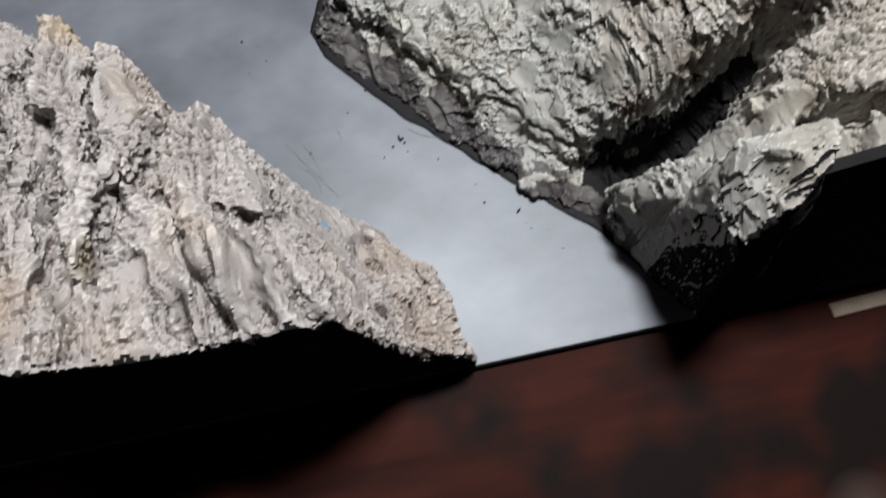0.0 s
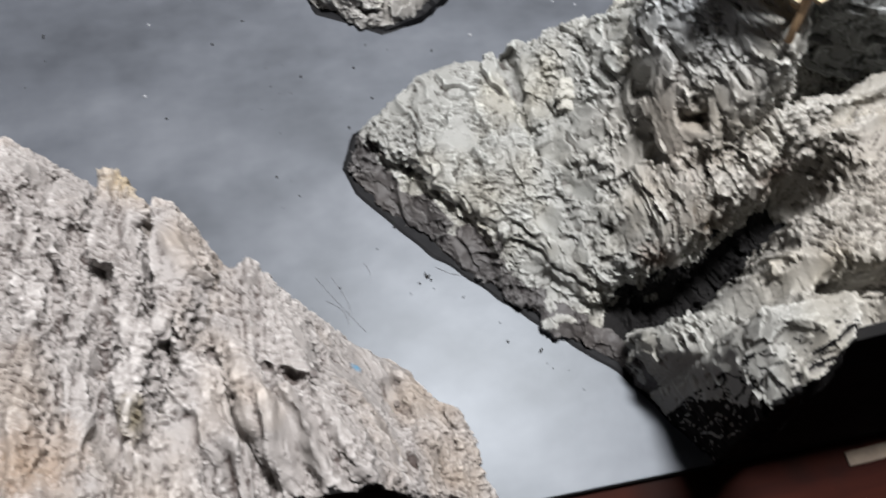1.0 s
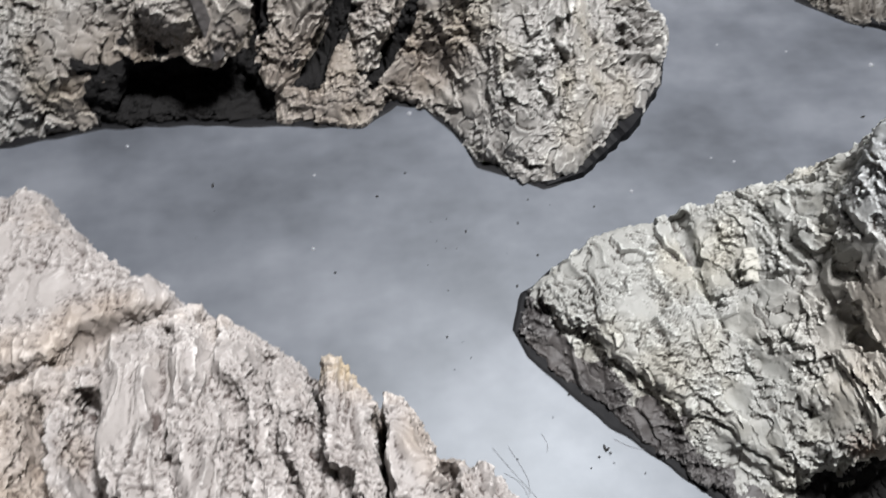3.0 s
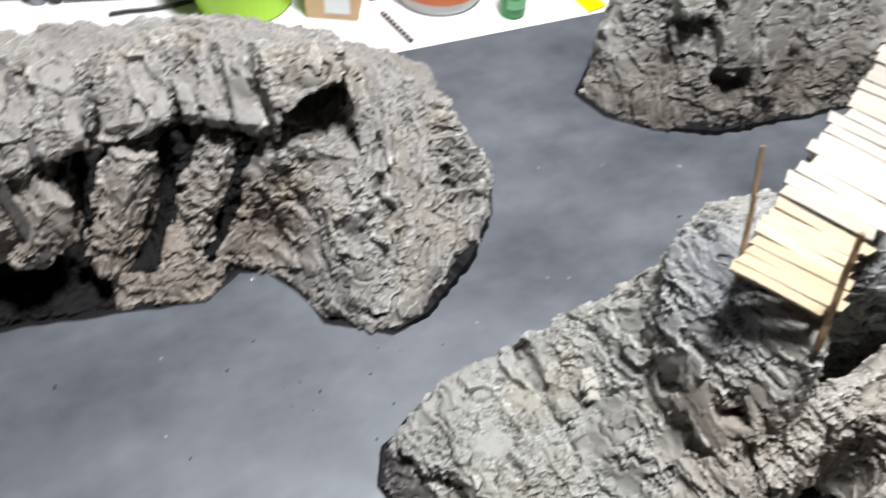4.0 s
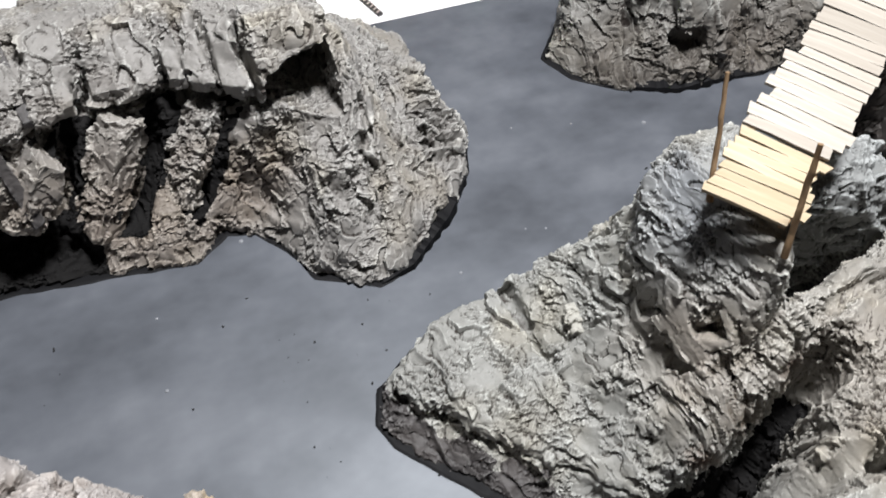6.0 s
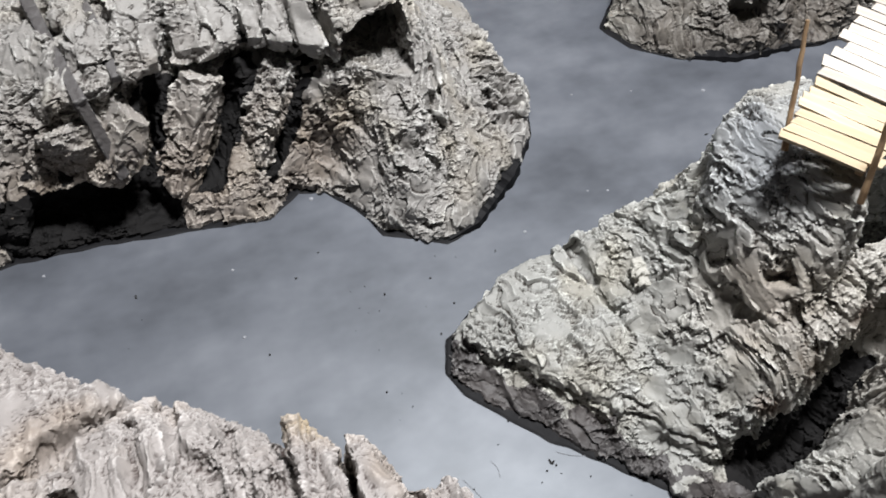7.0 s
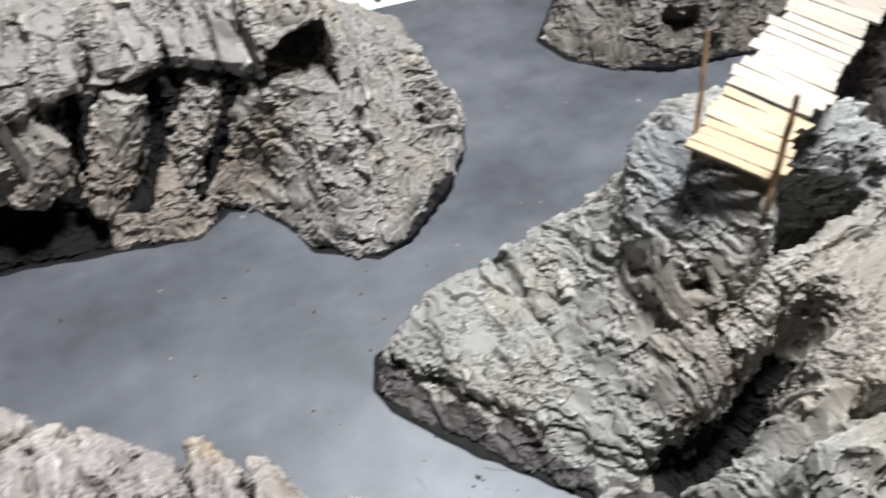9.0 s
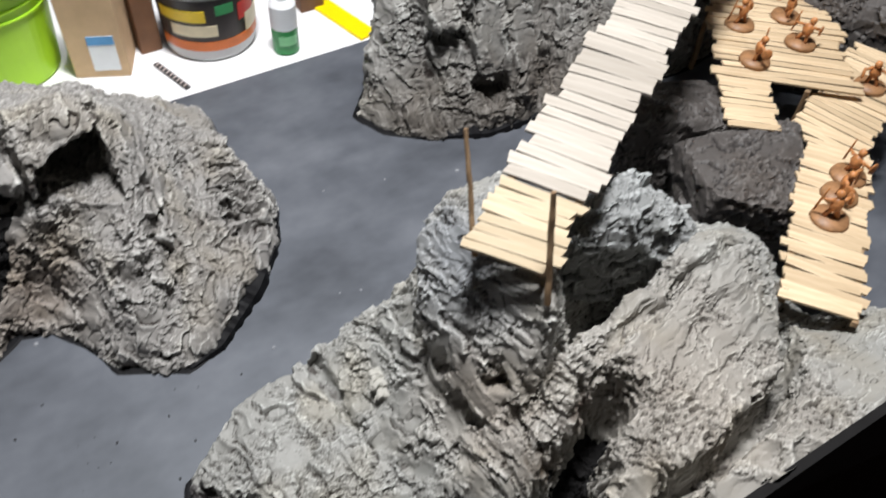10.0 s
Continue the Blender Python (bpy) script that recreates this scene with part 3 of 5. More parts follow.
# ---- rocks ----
# Darker coat for low bands and rails, with their shade painted in.
ROCK_SHADE_COAT = rock_material("dark_shade_coated_plaster", (0.022, 0.018, 0.018), (0.066, 0.061, 0.060), (0.19, 0.185, 0.18), (0.9, 0.8, 0.72), 0.5)


def rock_thing(name, x, y, label):
    return tagged(empty(name, x, y, 0.0), label, "model rock")


# Front right: a low nose that climbs to the bridge head, with a knob and a broad tilted slab behind it.
NOSE = [(0.0, 0.0, 0.012), (0.03, -0.015, 0.028), (0.02, 0.022, 0.02), (0.065, 0.008, 0.035), (0.06, 0.038, 0.031), (0.091, 0.009, 0.031), (0.078, -0.035, 0.033),
        (0.104, -0.019, 0.038), (0.096, -0.082, 0.027), (0.108, -0.063, 0.035), (0.125, 0.046, 0.040), (0.131, -0.003, 0.044), (0.129, -0.047, 0.052), (0.129, -0.087, 0.049),
        (0.127, -0.116, 0.032), (0.145, -0.067, 0.071), (0.141, -0.105, 0.066)]
SHOULDER = [(0.15, -0.004, 0.08), (0.156, -0.034, 0.087), (0.163, 0.013, 0.09), (0.175, 0.028, 0.092), (0.152, 0.028, 0.068), (0.176, 0.007, 0.125), (0.178, -0.02, 0.13), (0.171, -0.049, 0.104),
            (0.18, -0.045, 0.13), (0.195, 0.011, 0.15), (0.158, -0.089, 0.086), (0.175, -0.105, 0.09), (0.179, -0.075, 0.112), (0.196, -0.064, 0.130), (0.23, 0.03, 0.13), (0.21, 0.045, 0.09)]
SLAB = [(0.201, -0.091, 0.122), (0.212, -0.116, 0.119), (0.257, -0.095, 0.124), (0.276, -0.07, 0.122), (0.353, -0.089, 0.112), (0.322, -0.109, 0.112), (0.271, -0.118, 0.118), (0.2, -0.158, 0.125),
        (0.184, -0.137, 0.10), (0.24, -0.042, 0.085), (0.29, -0.03, 0.10), (0.335, -0.033, 0.10), (0.158, -0.18, 0.12), (0.21, -0.184, 0.136), (0.30, -0.19, 0.118), (0.45, -0.185, 0.10), (0.375, -0.095, 0.068), (0.362, -0.112, 0.084), (0.40, -0.145, 0.098), (0.172, -0.145, 0.092), (0.152, -0.143, 0.055), (0.3, 0.02, 0.1), (0.325, -0.046, 0.122), (0.346, -0.052, 0.12), (0.37, -0.075, 0.108), (0.228, -0.076, 0.126), (0.262, -0.064, 0.127), (0.298, -0.055, 0.126)]


HOLLOWS = [(0.150, -0.176, 0.018, 0.022), (0.170, -0.152, 0.014, 0.018), (0.194, -0.178, 0.015, 0.020), (0.188, -0.155, 0.010, 0.010), (0.22, -0.19, 0.02, 0.012), (0.25, -0.172, 0.013, 0.012), (0.27, -0.19, 0.016, 0.014),
           (0.151, -0.053, 0.012, 0.010, -40, 1.3), (0.129, -0.059, 0.010, 0.012, -65, 1.9), (0.137, -0.097, 0.009, 0.009, -65, 1.7), (0.108, -0.070, 0.008, 0.006, -65, 1.8), (0.164, -0.066, 0.010, 0.010, -50, 1.4), (0.151, -0.030, 0.009, 0.008, -60, 1.5),
           (0.068, -0.008, 0.012, 0.0035, 20, 1.5), (0.094, -0.086, 0.007, 0.007), (0.118, 0.026, 0.006, 0.004, 80, 2.2), (0.116, -0.032, 0.007, 0.005, -60, 2.0)]


def bm_wedge():
    """The sloped black cut along the front of the outcrop."""
    bm = bmesh.new()
    for x, top in ((0.172, 0.118), (0.21, 0.130), (0.52, 0.102)):
        for y, z in ((-0.2132, 0.0), (-0.2132, 0.012), (-0.189, top), (-0.184, top), (-0.184, 0.0)):
            bm.verts.new((x, y, z))
    bmesh.ops.convex_hull(bm, input=bm.verts[:])
    return bm


SCARS = [chunk(*g, 40 + k, 0.25, 5) for k, g in enumerate((((0.147, -0.050, 0.080), (0.022, 0.013, 0.020), (12, -28, -40)), ((0.131, -0.060, 0.057), (0.030, 0.009, 0.020), (-25, -20, -62)), ((0.137, -0.092, 0.066), (0.024, 0.008, 0.018), (-25, -28, -65)),
                                                            ((0.162, -0.062, 0.113), (0.020, 0.012, 0.020), (0, -42, -45)), ((0.152, -0.030, 0.094), (0.020, 0.010, 0.018), (10, -38, -55)), ((0.113, -0.074, 0.042), (0.022, 0.007, 0.013), (-15, -12, -65))))]
NOSE_CRACK = [(0.006, 0.016, 0.013), (0.022, -0.001, 0.014), (0.036, -0.020, 0.016), (0.052, -0.038, 0.018), (0.070, -0.058, 0.019), (0.090, -0.077, 0.021), (0.108, -0.099, 0.022), (0.124, -0.124, 0.024)]
NOSE_FOOT = [(x, y) for x, y, z in NOSE_CRACK] + [(0.136, -0.148), (0.120, -0.165), (0.06, -0.12), (-0.02, -0.03), (-0.03, 0.01)]
HEAD = hull([(0.158, -0.004, 0.128), (0.166, 0.018, 0.146), (0.195, 0.031, 0.159), (0.227, 0.026, 0.160), (0.180, 0.014, 0.162), (0.172, -0.030, 0.144), (0.184, -0.050, 0.150), (0.192, 0.002, 0.166), (0.218, -0.006, 0.173), (0.214, -0.036, 0.167),
             (0.191, -0.068, 0.163), (0.206, -0.060, 0.152), (0.160, -0.080, 0.092), (0.180, -0.090, 0.100), (0.218, -0.060, 0.105), (0.234, -0.03, 0.10),
             (0.150, -0.010, 0.072), (0.2, 0.050, 0.08), (0.245, 0.04, 0.09), (0.150, -0.05, 0.08)])
rock_a = rock_thing("rock_outcrop", 0.2, -0.08, "dry-brushed grey plaster rock outcrop carrying a plank bridge")
carve("base_mass", [sheet(
    [(0.0, 0.0), (0.010, 0.022), (0.04, 0.041), (0.09, 0.055), (0.14, 0.059), (0.19, 0.060), (0.25, 0.056), (0.32, 0.045), (0.372, 0.0),
     (0.395, -0.06), (0.405, -0.10), (0.44, -0.14), (0.52, -0.165), (0.52, -0.22), (0.30, -0.22), (0.166, -0.22), (0.163, -0.205),
     (0.153, -0.188), (0.143, -0.172), (0.133, -0.155), (0.095, -0.118), (0.066, -0.090), (0.035, -0.056), (0.005, -0.017)],
    NOSE + SHOULDER + SLAB, 0.006,
    [([(0.133, -0.127), (0.160, -0.129), (0.178, -0.122), (0.194, -0.113), (0.213, -0.106)], 0.0115, 0.075),
     ([(0.200, -0.161), (0.23, -0.162), (0.268, -0.157), (0.308, -0.146), (0.336, -0.125), (0.362, -0.10)], 0.0055, 0.038),
     ([(0.106, 0.052), (0.110, 0.020), (0.109, -0.010), (0.104, -0.036)], 0.0042, 0.011),
     ([(0.204, -0.058), (0.245, -0.047), (0.280, -0.041)], 0.012, 0.055), ([(0.215, -0.085), (0.27, -0.078), (0.34, -0.062)], 0.004, 0.010)],
    HOLLOWS, 3, -0.186, benches=[(NOSE_FOOT, 0.004, 0.5)]), HEAD],
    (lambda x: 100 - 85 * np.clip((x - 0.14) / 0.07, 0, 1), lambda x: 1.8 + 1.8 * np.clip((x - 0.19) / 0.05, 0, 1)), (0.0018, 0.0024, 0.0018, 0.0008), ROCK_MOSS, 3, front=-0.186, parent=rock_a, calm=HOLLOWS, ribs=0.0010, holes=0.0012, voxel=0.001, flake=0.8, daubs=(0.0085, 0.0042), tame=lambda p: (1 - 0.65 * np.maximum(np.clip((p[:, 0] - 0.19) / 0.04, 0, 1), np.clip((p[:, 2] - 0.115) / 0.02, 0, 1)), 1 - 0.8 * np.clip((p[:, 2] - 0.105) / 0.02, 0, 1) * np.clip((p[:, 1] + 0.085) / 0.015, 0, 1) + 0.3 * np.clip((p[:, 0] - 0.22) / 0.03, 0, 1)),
    cuts=slots(NOSE_CRACK, (0.006, 0.006), (0.0036, 0.0042, 0.0042, 0.0034, 0.0026, 0.0024, 0.0024)) + SCARS,
    # Gorge walls coated black: deep shade put into the colour.
    shade_coats=(([(0.140, -0.127), (0.160, -0.129), (0.178, -0.122), (0.194, -0.113), (0.210, -0.107)], 0.0118, 0.058, BLACK),
          # Dark coat along the nose's foot, taking in its undercut shade.
          ([(0.0, 0.010), (0.003, -0.014), (0.035, -0.056), (0.062, -0.085)], 0.018, 0.016, ROCK_SHADE_COAT), ([(0.062, -0.085), (0.095, -0.118), (0.133, -0.155), (0.153, -0.188)], 0.012, 0.014, ROCK_SHADE_COAT)))
TOE = hull([(0.142, -0.170, 0.0), (0.153, -0.188, 0.0), (0.162, -0.203, 0.0), (0.166, -0.2130, 0.0), (0.190, -0.2130, 0.0), (0.196, -0.165, 0.0), (0.147, -0.180, 0.085), (0.153, -0.195, 0.070), (0.151, -0.2070, 0.112), (0.148, -0.176, 0.106), (0.156, -0.168, 0.126),
            (0.163, -0.2025, 0.136), (0.178, -0.192, 0.144), (0.192, -0.172, 0.136)])
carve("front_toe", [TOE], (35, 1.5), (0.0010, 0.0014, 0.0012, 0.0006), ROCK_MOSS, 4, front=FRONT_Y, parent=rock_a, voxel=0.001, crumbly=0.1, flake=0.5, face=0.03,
      cuts=[ball((0.157, -0.186, 0.144), (0.014, 0.012, 0.022)), ball((0.162, -0.199, 0.146), (0.013, 0.007, 0.016)), ball((0.174, -0.176, 0.156), (0.013, 0.012, 0.022)), ball((0.180, -0.196, 0.156), (0.010, 0.008, 0.015))])
part("front_face", bm_wedge(), BLACK, rock_a, "flat black painted cut face")
carve("knob", [hull([(0.240, -0.030, 0.146), (0.268, -0.017, 0.158), (0.302, -0.005, 0.151), (0.316, -0.036, 0.142), (0.290, -0.036, 0.154), (0.338, -0.028, 0.118), (0.238, -0.024, 0.09), (0.262, -0.036, 0.09),
                     (0.335, -0.046, 0.09), (0.30, 0.030, 0.085), (0.25, 0.02, 0.09), (0.348, -0.008, 0.09), (0.326, -0.056, 0.116), (0.31, -0.05, 0.125)])],
      (35, 1.8), (0.0018, 0.0030, 0.0022, 0.0008), ROCK_BLUE, 6, parent=rock_a)["label"] = "pale brushed boulder knob beside the bridge"

# Front left: a cliff with fanned ribs and tooth-like tips over the river.
EDGE = [(0.045, -0.205, 0.02), (0.03, -0.17, 0.04), (0.014, -0.186, 0.06), (0.002, -0.168, 0.062), (-0.02, -0.143, 0.07), (0.011, -0.21, 0.066), (0.003, -0.21, 0.09), (-0.013, -0.205, 0.137),
        (-0.045, -0.205, 0.139), (-0.075, -0.205, 0.142), (-0.098, -0.21, 0.148), (-0.116, -0.21, 0.158), (-0.045, -0.115, 0.092), (-0.075, -0.088, 0.092), (-0.105, -0.06, 0.095), (-0.135, -0.034, 0.095),
        (-0.155, -0.026, 0.112), (-0.18, -0.004, 0.096), (-0.202, 0.013, 0.104), (-0.249, 0.072, 0.090), (-0.277, 0.053, 0.098)]
TOPS = [(-0.133, -0.086, 0.134), (-0.108, -0.092, 0.134), (-0.086, -0.112, 0.132), (-0.066, -0.13, 0.134), (-0.115, -0.114, 0.137), (-0.09, -0.128, 0.139), (-0.041, -0.158, 0.136), (-0.134, -0.131, 0.14),
        (-0.102, -0.16, 0.147), (-0.074, -0.168, 0.143), (-0.145, -0.058, 0.128), (-0.058, -0.185, 0.148), (-0.034, -0.172, 0.145), (-0.2, -0.06, 0.128), (-0.24, -0.02, 0.114), (-0.3, 0.0, 0.118),
        (-0.3, -0.15, 0.15), (-0.2, -0.15, 0.15), (-0.42, 0.0, 0.12), (-0.42, -0.18, 0.16)]
TEETH = [hull(pts) for pts in (
    [(-0.087, -0.076, 0.130), (-0.078, -0.080, 0.128), (-0.066, -0.096, 0.112), (-0.086, -0.140, 0.140), (-0.072, -0.128, 0.137), (-0.088, -0.070, 0.03), (-0.060, -0.090, 0.03), (-0.070, -0.13, 0.03), (-0.086, -0.14, 0.03)],
    [(-0.060, -0.113, 0.131), (-0.046, -0.112, 0.126), (-0.033, -0.125, 0.108), (-0.068, -0.150, 0.141), (-0.030, -0.168, 0.140), (-0.056, -0.104, 0.03), (-0.024, -0.118, 0.03), (-0.026, -0.17, 0.03), (-0.066, -0.15, 0.03)],
    [(-0.110, -0.056, 0.122), (-0.099, -0.060, 0.121), (-0.094, -0.072, 0.116), (-0.110, -0.105, 0.138), (-0.094, -0.115, 0.138), (-0.110, -0.044, 0.03), (-0.094, -0.062, 0.03), (-0.093, -0.11, 0.03), (-0.108, -0.105, 0.03)])]
RIBS = [([(-0.090, -0.074), (-0.089, -0.087), (-0.087, -0.112), (-0.086, -0.136), (-0.089, -0.165)], 0.0042, 0.0203), ([(-0.060, -0.102), (-0.066, -0.120), (-0.073, -0.136), (-0.084, -0.162), (-0.092, -0.180)], 0.0036, 0.0203),
        ([(-0.1125, -0.056), (-0.112, -0.094), (-0.106, -0.115), (-0.104, -0.15)], 0.0042, 0.0121), ([(-0.121, -0.086), (-0.112, -0.13), (-0.108, -0.151), (-0.100, -0.190)], 0.0045, 0.0135), ([(-0.137, -0.045), (-0.132, -0.095), (-0.123, -0.138), (-0.121, -0.185)], 0.0042, 0.0121),
        ([(-0.165, -0.020), (-0.158, -0.055), (-0.147, -0.08), (-0.140, -0.130)], 0.0042, 0.0108), ([(-0.180, -0.030), (-0.172, -0.08), (-0.162, -0.14)], 0.004, 0.0081)]
FAN = [([(-0.208, -0.062), (-0.198, -0.108), (-0.184, -0.155)], 0.0046, 0.0203), ([(-0.229, -0.062), (-0.219, -0.107), (-0.209, -0.155)], 0.0046, 0.0203),
        ([(-0.258, -0.052), (-0.224, -0.038), (-0.176, -0.008)], 0.0065, 0.0175), ([(-0.066, -0.152), (-0.062, -0.181), (-0.05, -0.207)], 0.0030, 0.0081), ([(-0.056, -0.136), (-0.046, -0.170), (-0.036, -0.207)], 0.0030, 0.0081), ([(-0.044, -0.146), (-0.031, -0.188), (-0.019, -0.210)], 0.0030, 0.0095),
        ([(-0.034, -0.138), (-0.020, -0.170), (-0.008, -0.200)], 0.0030, 0.0081), ([(0.004, -0.15), (0.006, -0.17), (0.0, -0.2)], 0.004, 0.0108), ([(0.020, -0.150), (0.024, -0.175), (0.022, -0.205)], 0.0035, 0.0081)]
rock_b = rock_thing("rock_cliff", -0.18, -0.08, "pale grey ribbed plaster cliff with a flat black front")
carve("base_mass", [sheet(
    [(0.049, -0.22), (0.047, -0.20), (0.042, -0.18), (0.034, -0.16), (0.016, -0.138), (-0.02, -0.112), (-0.045, -0.096), (-0.085, -0.062), (-0.12, -0.036), (-0.16, -0.010),
     (-0.2, 0.022), (-0.232, 0.048), (-0.25, 0.083), (-0.28, 0.076), (-0.34, 0.09), (-0.38, 0.08), (-0.38, -0.22)],
    EDGE + TOPS, 0.008, RIBS + FAN,
    [(-0.066, -0.198, 0.010, 0.004)], 9, FRONT_Y)] + TEETH,
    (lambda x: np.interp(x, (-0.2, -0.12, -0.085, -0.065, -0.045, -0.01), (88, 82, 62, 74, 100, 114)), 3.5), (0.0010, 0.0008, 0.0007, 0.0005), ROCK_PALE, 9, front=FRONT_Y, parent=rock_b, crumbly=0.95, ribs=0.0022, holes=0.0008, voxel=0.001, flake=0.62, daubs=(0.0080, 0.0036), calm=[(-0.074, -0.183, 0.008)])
CHIP_PLASTER = simple("bare_pale_plaster", (0.40, 0.39, 0.35), 0.8, vary=0.08, scale=200)

# Back left: a long shelf over leaning columns, with a cave and a rounded peninsula.
PENINSULA = [(0.039, 0.112, 0.014), (0.069, 0.118, 0.022), (0.015, 0.117, 0.019), (0.044, 0.138, 0.037), (0.002, 0.146, 0.025), (-0.016, 0.181, 0.022), (0.004, 0.185, 0.065), (0.031, 0.181, 0.078),
             (0.022, 0.145, 0.052), (0.041, 0.161, 0.071), (0.084, 0.171, 0.036), (0.088, 0.22, 0.052), (0.094, 0.230, 0.045), (0.125, 0.221, 0.036), (0.143, 0.194, 0.033), (0.106, 0.272, 0.050), (0.145, 0.29, 0.034),
             (0.082, 0.312, 0.066), (0.13, 0.335, 0.03), (0.066, 0.215, 0.090), (0.053, 0.206, 0.116), (0.054, 0.240, 0.128), (0.066, 0.255, 0.104), (0.012, 0.203, 0.087), (-0.004, 0.205, 0.080)]
LEDGE = [(0.0, 0.214, 0.118), (0.022, 0.212, 0.122), (0.02, 0.255, 0.132), (-0.03, 0.232, 0.110), (-0.03, 0.262, 0.128), (-0.05, 0.236, 0.084), (-0.05, 0.246, 0.116), (-0.055, 0.195, 0.026), (-0.071, 0.18, 0.022), (-0.11, 0.19, 0.026), (-0.10, 0.234, 0.082),
         (-0.10, 0.248, 0.116), (-0.104, 0.262, 0.128), (-0.14, 0.245, 0.122), (-0.14, 0.220, 0.082), (-0.156, 0.204, 0.03), (-0.165, 0.222, 0.098), (-0.19, 0.222, 0.098), (-0.2, 0.25, 0.112), (-0.09, 0.31, 0.125), (-0.10, 0.345, 0.105), (0.02, 0.31, 0.104),
         (-0.218, 0.245, 0.10), (-0.25, 0.30, 0.10), (-0.25, 0.215, 0.06), (-0.27, 0.2, 0.045), (-0.30, 0.19, 0.025), (-0.4, 0.27, 0.1), (-0.23, 0.196, 0.02)]
LIP = [(-0.152, 0.218, 0.089), (-0.126, 0.230, 0.089), (-0.102, 0.234, 0.089), (-0.075, 0.236, 0.089), (-0.049, 0.234, 0.089), (-0.032, 0.224, 0.089), (-0.015, 0.213, 0.088), (0.002, 0.208, 0.089)]


def shelf_block(xa, xb, ya, yb, top):
    """One broken block of the shelf between two cracks, its lip at ya and yb."""
    return hull([(xa, ya, 0.101), (xb, yb, 0.101), (xa, ya - 0.001, 0.110), (xb, yb - 0.001, 0.110), (xa + 0.003, ya + 0.030, top), (xb - 0.003, yb + 0.032, top - 0.003), (xa + 0.002, ya + 0.055, top - 0.006), (xb - 0.002, yb + 0.055, top - 0.004), (xa, ya + 0.06, 0.07), (xb, yb + 0.06, 0.07)])


SHELF = [shelf_block(*b) for b in ((-0.190, -0.153, 0.216, 0.218, 0.116), (-0.146, -0.120, 0.222, 0.231, 0.128), (-0.110, -0.064, 0.236, 0.238, 0.131), (-0.060, -0.048, 0.236, 0.233, 0.126), (-0.045, -0.031, 0.230, 0.221, 0.129), (-0.028, -0.010, 0.218, 0.210, 0.127), (-0.004, 0.050, 0.202, 0.199, 0.143))]


def gap(x0, x1, x2, x3, y0=0.18, y1=0.232):
    """An upright dark gap between two leaning columns: x0..x1 above, x2..x3 below."""
    return hull([(x0, y0, 0.098), (x1, y0, 0.098), (x0 + 0.004, y1 + 0.016, 0.098), (x1 - 0.004, y1 + 0.016, 0.098), (x2, y0, 0.024), (x3, y0, 0.024), (x2 + 0.003, y1, 0.016), (x3 - 0.003, y1, 0.016)])


CAVE = hull([(-0.004, 0.186, 0.091), (0.0455, 0.178, 0.088), (-0.004, 0.186, 0.112), (0.012, 0.186, 0.120), (0.026, 0.184, 0.130), (0.047, 0.180, 0.134), (0.046, 0.266, 0.086), (-0.002, 0.264, 0.090), (0.0, 0.258, 0.112), (0.046, 0.258, 0.124)])
VOID = hull([(-0.250, 0.170, 0.003), (-0.132, 0.170, 0.006), (-0.238, 0.170, 0.038), (-0.160, 0.170, 0.056), (-0.136, 0.170, 0.040), (-0.235, 0.222, 0.010), (-0.150, 0.222, 0.010), (-0.222, 0.222, 0.040), (-0.160, 0.222, 0.048)])
rock_c = rock_thing("rock_headland", -0.06, 0.24, "grey dry-brushed plaster headland with a columned ledge")
